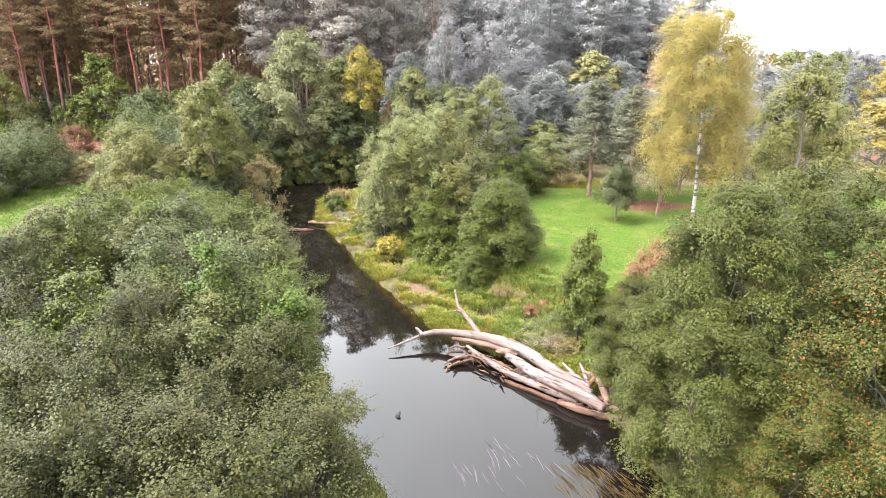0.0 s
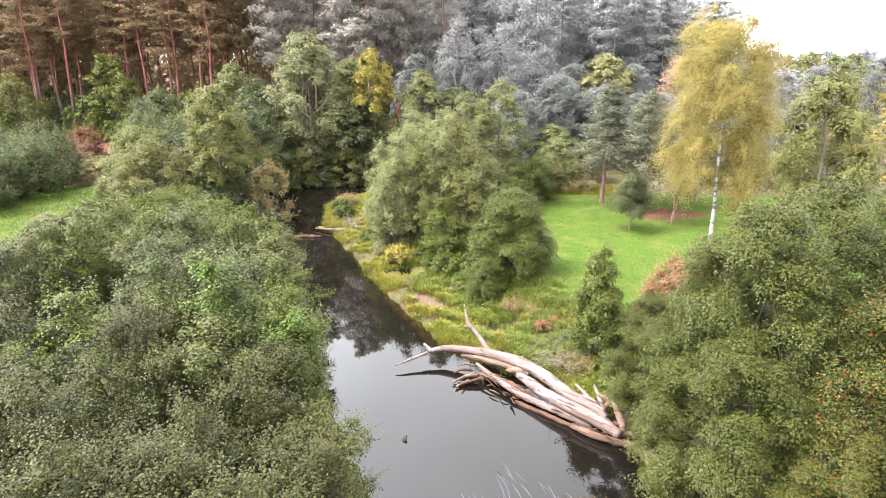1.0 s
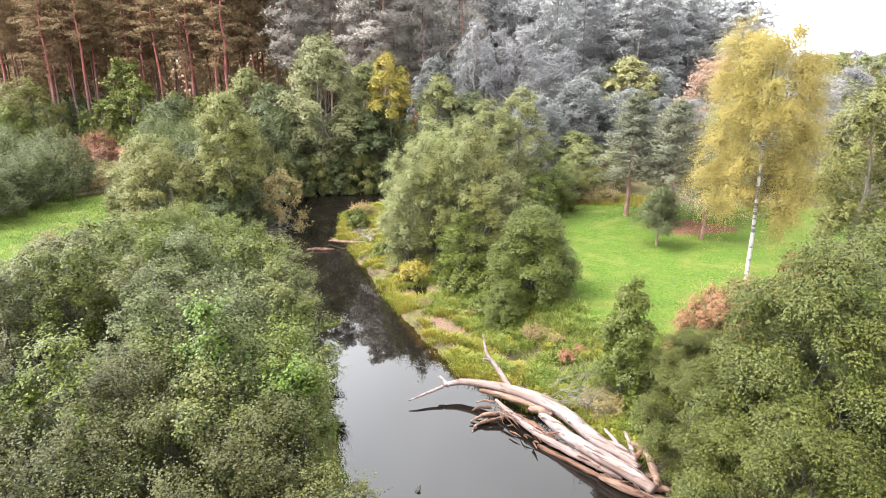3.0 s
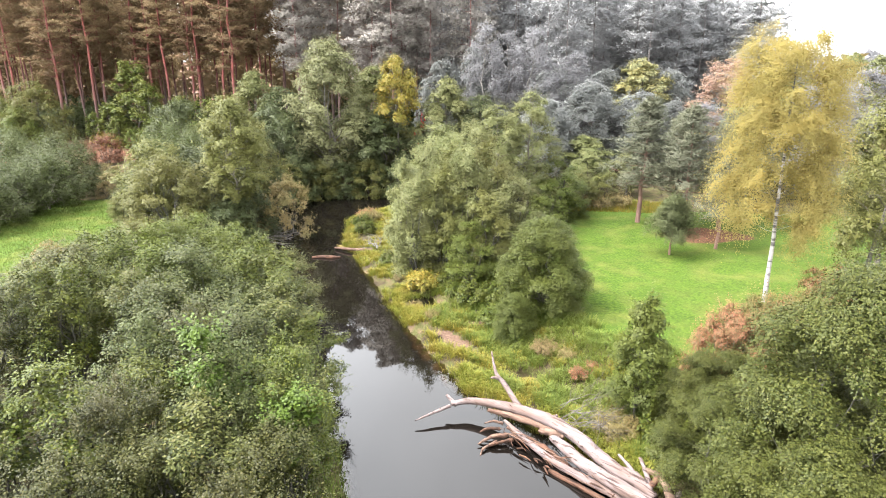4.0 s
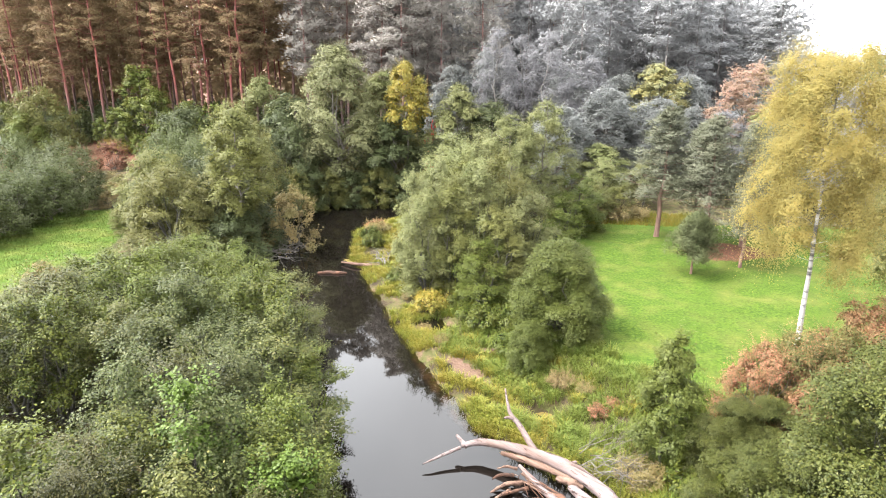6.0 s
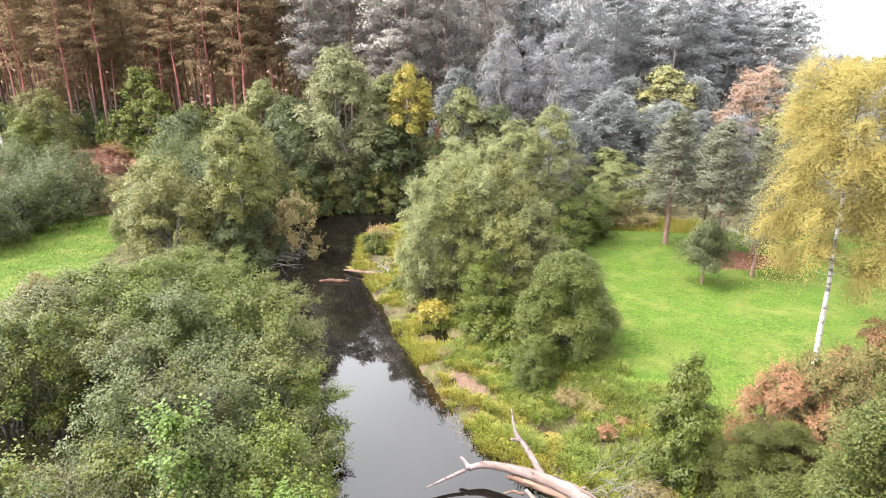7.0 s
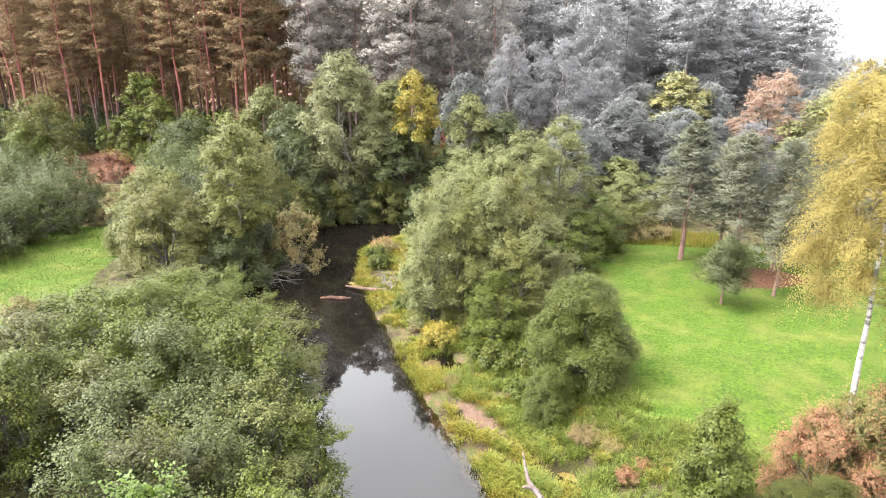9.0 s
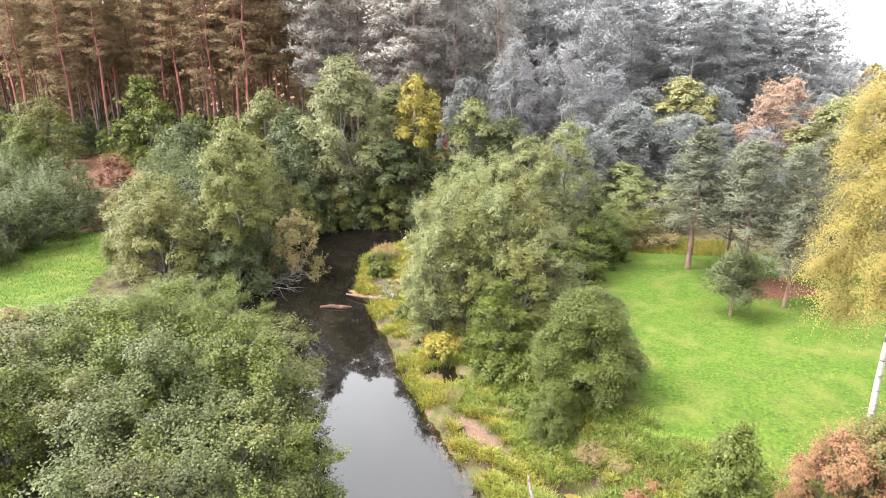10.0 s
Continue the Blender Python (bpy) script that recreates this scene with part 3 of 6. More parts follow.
def dome(u):
    return math.sqrt(max(0.0, 1 - (max(u, 0.0) ** 2.2))) * (0.82 + 0.18 * min(1, u * 4)) + 0.05


def egg(u):
    return math.sin(math.pi * (0.12 + 0.83 * u) ** 0.85) ** 0.7


def cone(u):
    return (1 - u) ** 0.75 * 0.95 + 0.08


def column(u):
    return 0.55 + 0.45 * math.sin(math.pi * min(1, 0.1 + u * 0.9)) - 0.35 * max(0, u - 0.7) / 0.3


# ---- the ground, its river and the water ----
LEFT_BANK = [(9, -60), (4, -25), (2.0, -5), (0.4, 6), (-0.9, 11), (-1.7, 13.8), (-2.6, 15.5), (-3.5, 17.3), (-4.6, 20), (-6.0, 24.3), (-8.3, 28.8), (-11, 33.4), (-14, 37), (-17, 39.5), (-17.6, 45), (-17.2, 51), (-15.0, 55.6), (-9, 57.3)]
RIGHT_BANK = [(-4, 56.5), (-6.5, 52), (-9.0, 50), (-10.3, 47), (-9.7, 43.8), (-9.3, 41.2), (-7.9, 38.7), (-5.9, 34.1), (-4.0, 30), (-2.35, 27), (-0.75, 23.8), (1.0, 22.0), (3.0, 20.3), (5.0, 18.2), (5.4, 15), (6.2, 11), (8, 3), (10, -8), (13, -25), (20, -60)]
RIVER = np.array(LEFT_BANK + RIGHT_BANK, float)
SPLIT = len(LEFT_BANK)


def river_distance(x, y):
    """Signed distance to the river's edge (outside positive) and whether the right bank is the nearer."""
    x, y = np.atleast_1d(x).astype(float), np.atleast_1d(y).astype(float)
    best = np.full(x.shape, 1e9)
    right = np.zeros(x.shape, bool)
    inside = np.zeros(x.shape, bool)
    n = len(RIVER)
    for i in range(n):
        (ax, ay), (bx, by) = RIVER[i], RIVER[(i + 1) % n]
        dx, dy = bx - ax, by - ay
        t = np.clip(((x - ax) * dx + (y - ay) * dy) / (dx * dx + dy * dy), 0, 1)
        d = np.hypot(x - ax - t * dx, y - ay - t * dy)
        near = d < best
        best = np.where(near, d, best)
        right = np.where(near, i >= SPLIT, right)
        if dy:
            cross = ((ay > y) != (by > y)) & (x < dx * (y - ay) / dy + ax)
            inside ^= cross
    return np.where(inside, -best, best), right


def ripple_noise(x, y):
    return (np.sin(x * 0.9 + 1.3 * np.sin(y * 0.47)) * np.cos(y * 0.8 + 0.9 * np.sin(x * 0.37)) + 0.5 * np.sin(x * 2.3 + y * 1.1) * np.cos(y * 2.9 - x * 0.7)) / 1.5


def ground_height(x, y):
    d, right = river_distance(x, y)
    w = ripple_noise(x, y)
    d = d + 0.25 * w * (np.abs(d) < 6)
    shelf = np.interp(d, [-3, -1.0, -0.4, 0, 0.3, 2.4, 5.5, 9], [-1.1, -0.75, -0.4, 0.0, 0.14, 0.32, 1.15, 1.32])
    steep = np.interp(d, [-3, -1.0, 0, 0.5, 1.6, 4.0, 9], [-1.1, -0.6, 0.0, 0.35, 0.8, 1.2, 1.32])
    mud = np.interp(d, [-3, -1.1, -0.5, 0, 0.3, 2.4, 5.5, 9], [-1.1, -0.6, -0.07, 0.0, 0.14, 0.32, 1.15, 1.32])
    open_shore = np.clip((y - 22.3) / 1.2, 0, 1) * np.clip((28.6 - y) / 1.5, 0, 1)
    shelf = shelf + (mud - shelf) * open_shore
    z = np.where(right & (y > 17), shelf, steep)
    z = z + 0.05 * w * np.clip(d, 0, 1)
    for px, py, rx, ry in ((1.7, 24.6, 0.9, 0.3), (-3.4, 32.2, 0.95, 0.75), (-2.6, 31.3, 0.95, 0.75)):
        z = z - (0.8 if px < 0 else 0.75) * np.clip(1 - np.hypot((x - px) / rx, (y - py) / ry) ** 2, 0, 1)
    far = np.clip((y - 50) / 60, 0, 1)
    z = z + 1.6 * far * far * (3 - 2 * far) * np.clip(d / 4, 0, 1)
    out = np.clip((np.hypot(x, y - 40) - 160) / 500, 0, 1)
    return z + 3.0 * out


def ground_z(x, y):
    return float(ground_height(x, y)[0])


def axis_steps(lo, hi, step, far):
    inner = np.arange(lo, hi + 1e-6, step)
    grow = step * 1.28 ** np.arange(1, 28)
    grow = np.cumsum(grow)
    grow = grow[grow < far]
    return np.concatenate([lo - grow[::-1], inner, hi + grow])


def soft(v, lo, hi):
    t = np.clip((v - lo) / (hi - lo), 0, 1)
    return t * t * (3 - 2 * t)


def grid_mesh(name, xs, ys, height, mat):
    X, Y = np.meshgrid(xs, ys)
    v = np.stack([X.ravel(), Y.ravel(), height(X.ravel(), Y.ravel())], 1)
    nx = len(xs)
    i, j = np.meshgrid(np.arange(len(ys) - 1), np.arange(nx - 1), indexing="ij")
    q = np.stack([i * nx + j, i * nx + j + 1, (i + 1) * nx + j + 1, (i + 1) * nx + j], -1).reshape(-1, 4)
    return mesh_of(name, v, q, mat, True), v


def add_mask(me, key, values):
    at = me.attributes.new(key, 'FLOAT', 'POINT')
    at.data.foreach_set("value", np.asarray(values, np.float32))


me, gv = grid_mesh("ground", axis_steps(-34, 26, 0.4, 1800), axis_steps(4, 62, 0.4, 1800), ground_height, GROUND)
gx, gy = gv[:, 0], gv[:, 1]
gd, gright = river_distance(gx, gy)
lawn_right = soft(gd, 4.2, 6.2) * soft(gx, -0.5, 2.5) * (1 - soft(gy, 46, 49)) * soft(gy, 17, 21)
lawn_left = soft(gd, 5.5, 7.0) * (1 - soft(gx, -19.5, -17)) * soft(gx, -60, -50) * (1 - soft(gy, 45, 48)) * soft(gy, 22, 28)
litter = soft(gy, 58, 66) * (1 - soft(gx, 40, 60))
litter = np.maximum(litter, 1 - soft(np.hypot((gx - 13.4) / 3.2, (gy - 41.2) / 1.9) + 0.25 * ripple_noise(gx * 1.3, gy * 1.3), 0.3, 1.3))
litter = np.maximum(litter, 1 - soft(np.hypot((gx + 43) / 7, (gy - 67) / 9), 0.8, 1.1))
sand = 1 - soft(np.hypot(((gx + 1.3) * 0.62 - (gy - 27.35) * 0.78) / 1.4, ((gx + 1.3) * 0.78 + (gy - 27.35) * 0.62) / 0.4), 0.7, 1.2)
sand = np.maximum(sand, 1 - soft(np.hypot((gx + 0.25) / 0.75, (gy - 28.8) / 0.35), 0.6, 1.3))
sand = np.maximum(sand, gright * soft(gy, 21, 23) * (1 - soft(gy, 28.5, 30.0)) * (1 - soft(gd, -0.45, -0.1)))
add_mask(me, "lawn", np.maximum(lawn_right, lawn_left))
add_mask(me, "litter", litter)
add_mask(me, "sand", sand)
tagged(new("ground", me), "grassy river meadow with sandy shore and needle litter", "ground", kind="structure")

me, wv = grid_mesh("water", np.arange(-22, 22.1, 0.5), np.arange(-58, 60.1, 0.5), lambda x, y: np.zeros_like(x), WATER)
add_mask(me, "depth", -ground_height(wv[:, 0], wv[:, 1]))
tagged(new("water", me), "calm dark peaty river water mirroring the sky", "water", kind="structure")


# ---- plants ----
def plant(name, meshes, x, y, rot, sx, sz, label, category, group="", sink=0.0):
    """A plant at (x, y) on the ground: an Empty at its foot with its meshes as parts."""
    ob = new(name)
    ob.empty_display_size = 0.3
    ob.matrix_basis = pose(x, y, ground_z(x, y) - sink, 0, 0, rot) @ Matrix.Diagonal((sx, sx, sz, 1))
    for key, me in meshes:
        part(key, me, ob)
    return tagged(ob, label, category, group)


def crown_of(rng, lb, mat, twigs, leaf, per_twig, twig_len, up, droop, form, **hang):
    """Weeping kinds hang their leaves on strands; all others carry them in tiers."""
    if form is None and droop > 0.35:
        return weeping_crown("crown", rng, lb, mat, twigs, per_twig, twig_len, leaf, up, droop, **hang)
    if form is None:
        form = dict(tri=True, sprays=10, round_off=0.5, shoots=0.16, shoot_len=twig_len, rise=up, tilt=0.75, core=0.12, core_size=1.8)
        twigs *= per_twig
    return spray_crown("crown", rng, lb, mat, twigs, leaf, **form)


def bush_kind(seed, R, H, mat, twigs, leaf, per_twig=13, twig_len=0.55, lobes=16, bark=BARK, up=0.6, z0=0.1, profile=dome, size=(0.30, 0.46), form=None, skirt=0, heart=()):
    rng = np.random.default_rng(seed)
    lb = crown_lobes(rng, R, H, z0, lobes, profile, size)
    for k in range(7 + 8 * skirt):
        a = 2 * math.pi * (k + rng.uniform(-0.3, 0.3)) / (7 if k < 7 else 8)
        r = R * rng.uniform(0.22, 0.32) * (1 if k < 7 else 1.15)
        lb = np.vstack([lb, (math.cos(a) * R * 0.74, math.sin(a) * R * 0.74, r * rng.uniform(0.7, 1.3) + (0 if k < 7 else 0.22 * H), r)])
    for up_to, wide in heart:   # full middle of a dense bush
        lb = np.vstack([lb, (0.0, 0.0, up_to * H, wide * R)])
    return [("branchwork", stems_mesh("branchwork", rng, lb, bark, 0.055 + 0.006 * H, 6, R * 0.45)),
            ("crown", crown_of(rng, lb, mat, twigs, leaf, per_twig, twig_len, up, 0.0, form))]


def tree_kind(seed, R, H, mat, twigs, leaf, per_twig=12, twig_len=0.6, lobes=18, bark=BARK, up=0.3, droop=0.0, z0=1.5, profile=egg, size=(0.26, 0.42), girth=0.14, lean=(0, 0), inner=0.5, trunks=1, shoots=3, limb=0.55, wander=0.02, round_off=0.7, top=0.95, form=None, fork=0.35):
    rng = np.random.default_rng(seed)
    lb = crown_lobes(rng, R, H, z0, lobes, profile, size)
    lb[:, 0] += lean[0] * lb[:, 2] / H
    lb[:, 1] += lean[1] * lb[:, 2] / H
    return [("trunk", stems_mesh("trunk", rng, lb, bark, girth, trunks, R * 0.3 if trunks > 1 else 0.0, height=H * top, lean=lean, shoots=shoots, limb=limb, wander=wander, fork=fork)),
            ("crown", crown_of(rng, lb, mat, twigs, leaf, per_twig, twig_len, up, droop, form, inner=inner, round_off=round_off))]


def pine_kind(seed, R, H, clear, branches, tufts, blades, mat=NEEDLE, girth=0.22, tuft=0.30, flat=0.5, profile=None, blade_w=0.10, bark=BARK_PINE, pads=3, calm=1.0):
    """A pine: straight trunk, crooked branches from the clear height up, tufts of needles towards their ends."""
    rng = np.random.default_rng(seed)
    profile = profile or (lambda u: (math.sin(math.pi * (0.15 + 0.8 * u)) ** 0.6))
    trunk = bend((0, 0, -0.2), (rng.normal(0, 0.02 * H), rng.normal(0, 0.012 * H), H), rng, 10, wander=0.004)
    pieces = [tube(trunk, girth * (1 - np.linspace(0, 1, 10) * 0.82), 7)]
    base, size = [], []
    for k in range(branches):
        u = (k + rng.uniform(0, 1)) / branches
        z = clear + u * (H - clear) * 0.97
        foot = np.array([np.interp(z, trunk[:, 2], trunk[:, i]) for i in range(3)])
        ang = k * 2.39996 + rng.uniform(-0.5, 0.5)
        reach = R * profile(u) * rng.uniform(0.6, 1.1)
        tip = foot + np.array((math.cos(ang) * reach, math.sin(ang) * reach, reach * rng.uniform(0.0, 0.35) + 0.25 * (1 - u)))
        pts = bend(foot, tip, rng, 5, -0.05)
        r0 = girth * 0.22 * (1 - 0.6 * u)
        pieces.append(tube(pts, np.linspace(r0, r0 * 0.25, 5), 4))
        # flat pads of needles towards the branch's end
        for c in np.linspace(0.45, 1.0, pads) + rng.uniform(-0.08, 0.08, pads):
            base.append(foot + (tip - foot) * c + rng.normal(0, 0.12 * reach, 3) * (1, 1, 0.5))
            size.append((0.20 * reach + 0.16) * rng.uniform(0.7, 1.25) * (1.15 if calm < 1 else 1.0))
    base, size = np.array(base + [trunk[-1], trunk[-1] - (0, 0, 0.4)]), np.array(size + [0.3, 0.45])
    each = max(6, branches * tufts * blades // len(base))
    n = len(base) * each
    k = np.repeat(np.arange(len(base)), each)
    ang, u = rng.uniform(0, 2 * np.pi, n), np.sqrt(rng.uniform(0, 1, n))
    flat_out = np.stack([np.cos(ang), np.sin(ang), np.zeros(n)], 1)
    rim = size[k] * u * (1 + 0.3 * np.sin(3 * ang + k))
    b = base[k] + flat_out * rim[:, None] + np.array((0, 0, 1.0)) * (flat * size[k] * (0.5 - u * u) + calm * (rng.normal(0, 0.06, n) + flat * size[k] * rng.uniform(-0.4, 0.4, n)))[:, None]
    d = unit(flat_out * 0.7 + calm * (rng.normal(0, 0.6, (n, 3)) * (1, 1, 0.5) + np.array((0, 0, 0.35))))
    side = unit(np.cross(d, calm * rng.normal(0, 0.4, (n, 3)) + np.array((0, 0, 0.9)) + flat_out * 0.3))
    L = tuft * rng.uniform(0.6, 1.3, n)[:, None]
    W = blade_w * rng.uniform(0.7, 1.3, n)[:, None]
    v = np.stack([b - side * W * 0.5, b + side * W * 0.5, b + d * L], 1)
    face = unit(np.cross(v[:, 1] - v[:, 0], v[:, 2] - v[:, 0]))
    away = unit(flat_out * u[:, None] * 0.4 + unit(b * (1, 1, 0) + 1e-6) * 0.6 + np.array((0, 0, 0.5 if calm == 1 else 0.22)))
    turned = (face * away).sum(1) < 0
    v[turned] = v[turned][:, (1, 0, 2)]
    face[turned] *= -1
    shade = np.repeat(unit(face * 0.08 + away * 0.92), 3, 0)
    crown = mesh_of("crown", v.reshape(-1, 3), np.arange(3 * len(v), dtype=np.int32).reshape(-1, 3), mat, normals=shade)
    tv, tf = joined(pieces)
    return [("trunk", mesh_of("trunk", tv, tf, bark, True)), ("crown", crown)]

# left bank thicket: willow and sallow bushes
NEAR_FORM = dict(lobes=9, bark=BARK_DARK, z0=1.0, size=(0.30, 0.52), form=dict(sprays=9, cap=(0.28, 0.5), reach=(0.75, 1.15), shoots=0.2, shoot_len=0.5, core=0.14, core_size=1.45, low=0.15))
FINE_FORM = dict(lobes=11, bark=BARK_DARK, z0=1.0, size=(0.26, 0.46), form=dict(sprays=9, cap=(0.26, 0.46), shoots=0.4, shoot_len=0.55, rise=1.2, core=0.12, core_size=1.5, tilt=0.9, jitter=0.5, low=0.15))
NEAR = {
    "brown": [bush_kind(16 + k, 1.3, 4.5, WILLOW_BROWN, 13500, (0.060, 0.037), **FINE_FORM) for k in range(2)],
    "willow": [bush_kind(11 + 10 * k, 1.35, 4.6, WILLOW, 12000, (0.072, 0.041), **NEAR_FORM) for k in range(2)],
    "sallow": [bush_kind(13 + 10 * k, 1.4, 4.6, SALLOW, 11500, (0.078, 0.046), **NEAR_FORM) for k in range(2)],
    "fresh": [bush_kind(15 + 10 * k, 1.25, 4.6, FRESH, 11500, (0.074, 0.046), **NEAR_FORM) for k in range(2)],
    "dark": [bush_kind(18, 1.4, 4.6, GREEN, 12000, (0.074, 0.046), **NEAR_FORM)],
}
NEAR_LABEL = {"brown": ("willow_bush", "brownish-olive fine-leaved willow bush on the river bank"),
              "willow": ("willow_bush", "dense olive-green willow bush on the river bank"),
              "sallow": ("sallow_bush", "grey-green broad-leaved sallow bush in the thicket"),
              "fresh": ("alder_bush", "fresh light-green young alder bush in the thicket"),
              "dark": ("alder_bush", "dark green leafy alder bush in the thicket")}


def canopy(x, y):
    """Height of the thicket's top above the water: it climbs from the river's edge and falls towards the meadow."""
    d = float(river_distance(x, y)[0][0])
    low = np.interp(d, [-0.3, 0.6, 1.4, 2.3, 4.5], [1.4, 2.6, 3.7, 4.8, 5.3])
    high = np.interp(d, [-0.3, 0.3, 1.0, 1.7, 3.2], [3.2, 4.0, 4.5, 5.2, 5.75])
    return low + (high - low) * np.interp(y, [13, 17], [0, 1]) - np.interp(y, [8, 12], [0.3, 0.0]) - np.interp(y, [25, 28, 31.5], [0.0, 0.5, 1.4]) - np.interp(x, [-17.5, -14], [1.4, 0.0]) * np.interp(y, [19, 23], [0, 1])


def near_kind(x, y, u):
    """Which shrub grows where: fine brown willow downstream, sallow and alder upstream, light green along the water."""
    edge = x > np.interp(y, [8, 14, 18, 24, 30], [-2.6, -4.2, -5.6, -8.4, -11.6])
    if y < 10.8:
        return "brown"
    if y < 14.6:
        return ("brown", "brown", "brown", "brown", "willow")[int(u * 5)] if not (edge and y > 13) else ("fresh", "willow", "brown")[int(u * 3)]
    if edge:
        return ("fresh", "fresh", "willow")[int(u * 3)]
    if y < 20.5:
        return ("sallow", "willow", "fresh", "brown", "sallow")[int(u * 5)]
    if -12.9 < x < -10.0 and 23.6 < y < 27.2:
        return "dark"
    if y > 26.5:
        return ("fresh", "fresh", "willow")[int(u * 3)]
    if x < -12.4:
        return ("sallow", "willow", "fresh", "willow")[int(u * 4)]
    return ("fresh", "willow", "fresh")[int(u * 3)] if y > 25 else ("sallow", "willow", "fresh")[int(u * 3)]


rng = np.random.default_rng(5)
count = 0
for row in range(17):
    for col in range(10):
        y = 6.6 + row * 1.58 + rng.uniform(-0.35, 0.35)
        left = np.interp(y, [6, 11, 15.5, 18, 24.3, 28.8, 33], [0.0, -1.7, -3.55, -4.5, -6.4, -8.6, -11.2])
        x = left - 0.45 - (col + 0.5 * (row % 2)) * 1.6 + rng.uniform(-0.35, 0.35)
        dip = math.hypot(x + 11.2, y - 18.0)
        hollow = dip < 2.2 or math.hypot(x + 8.3, y - 15.2) < 0.7
        if x < np.interp(y, [6, 12, 20, 25, 31], [-9.5, -11.5, -16.5, -17.2, -17.9]) or hollow:
            continue
        kind = near_kind(x, y, rng.uniform()) if dip > 2.9 else "sallow"
        foot = ground_z(x, y)
        tall = (canopy(x, y) - foot) * rng.choice((0.80, 0.92, 1.0, 1.05)) / 4.6 * (0.72 if dip < 3.4 and y < 17.6 else 1.0)
        name, label = NEAR_LABEL[kind]
        plant(name, NEAR[kind][count % len(NEAR[kind])], x, y, rng.uniform(0, 360), rng.uniform(0.82, 1.1) * (0.85 if tall < 0.6 else 1.0), tall, label, "bush", "bushes of the left bank thicket", 0.1)
        count += 1
LIME_SPRIG = bush_kind(19, 0.6, 4.4, SHOOT, 2600, (0.085, 0.06), lobes=5, bark=BARK_DARK, z0=2.4, size=(0.4, 0.6), form=dict(sprays=8, shoots=0.3, rise=1.2))
plant("alder_shoot", LIME_SPRIG, -6.3, 16.1, 20, 1.15, 1.12, "bright lime-green alder shoots standing out of the thicket", "bush")
plant("alder_shoot", LIME_SPRIG, -4.3, 15.6, 140, 1.0, 0.92, "yellow-green alder shoots at the thicket's edge", "bush")
RUSSET_BUSH = bush_kind(21, 1.9, 3.2, RUSSET, 2600, (0.064, 0.044), lobes=20, size=(0.22, 0.38))
RUSSET_MIX = bush_kind(24, 1.9, 3.2, RUSSET_GREEN, 2600, (0.064, 0.044), lobes=20, size=(0.22, 0.38))
BUFF_BUSH = bush_kind(22, 1.9, 3.2, RUSSET_GREEN, 1300, (0.08, 0.055), lobes=20, size=(0.22, 0.38))
plant("russet_bush", BUFF_BUSH, -18.6, 27.4, 40, 0.7, 0.84, "russet-buff autumn bush at the edge of the meadow", "bush")

# right bank: alders, a rowan with berries, a russet bush
ALDER_FORM = dict(bark=BARK_DARK, z0=0.4, girth=0.075, size=(0.20, 0.36), limb=0.4, top=0.72, form=dict(sprays=11, cap=(0.34, 0.62), tilt=0.45, arch=0.5, shoots=0.06, shoot_len=0.4, rise=0.4, core=0.12, core_size=1.9, round_off=0.25, low=0.4, tri=True))
ALDERS = [tree_kind(31, 2.7, 7.4, ALDER, 78000, (0.058, 0.044), lobes=32, profile=dome, trunks=4, **ALDER_FORM),
          tree_kind(32, 2.6, 7.2, ALDER, 78000, (0.058, 0.044), lobes=32, profile=egg, trunks=3, **ALDER_FORM)]
for x, y, k, sx, sz in ((7.3, 15.9, 0, 0.85, 0.92), (5.9, 13.6, 1, 0.74, 0.72), (9.8, 18.0, 1, 0.95, 0.95), (12.6, 15.6, 0, 1.05, 1.03), (8.3, 18.4, 1, 0.7, 0.54), (13.6, 20.0, 1, 1.0, 0.85), (5.9, 18.1, 1, 0.6, 0.50), (6.3, 20.6, 0, 0.42, 0.42), (7.3, 20.9, 1, 0.45, 0.38)):
    plant("alder_tree", ALDERS[k], x, y, x * 77, sx, sz, "bushy green alder tree on the river bank", "tree", "alders of the right bank")
ROWAN_TREE = tree_kind(33, 2.6, 6.4, ROWAN, 62000, (0.056, 0.032), lobes=28, bark=BARK_DARK, z0=0.3, profile=dome, girth=0.06, trunks=4, size=(0.20, 0.36), limb=0.4, top=0.72, form=dict(sprays=11, cap=(0.32, 0.58), tilt=0.55, shoots=0.12, core=0.12))
for x, y, s in ((9.4, 12.2, 1.0), (8.6, 9.2, 0.85), (7.2, 11.0, 0.62)):
    plant("rowan_tree", ROWAN_TREE, x, y, x * 50, s, s * 0.98, "olive-green rowan tree with orange-red spots of leaf and berry", "tree", "rowans of the right bank")
for k, (x, y, sx, sz) in enumerate(((7.9, 22.7, 0.7, 0.95), (9.0, 23.1, 0.75, 1.0), (8.6, 21.6, 0.6, 0.7), (10.4, 23.6, 0.75, 0.95), (11.8, 24.8, 0.85, 1.1))):
    plant("russet_bush", (RUSSET_BUSH, RUSSET_MIX)[k % 2], x, y, x * 60, sx, sz, "russet-leaved bush beside the lawn", "bush", "russet bushes by the lawn")
ALDER_YOUNG = tree_kind(34, 1.25, 3.4, GREEN, 1500, (0.066, 0.047), 13, 0.4, 16, bark=BARK_DARK, z0=0.2, profile=lambda u: cone(u) if u > 0.45 else 0.62 + 0.1 * u, girth=0.045, size=(0.24, 0.42))
plant("young_alder", ALDER_YOUNG, 4.9, 21.9, 10, 1.1, 1.26, "slender young alder beside the dead trunk", "tree")

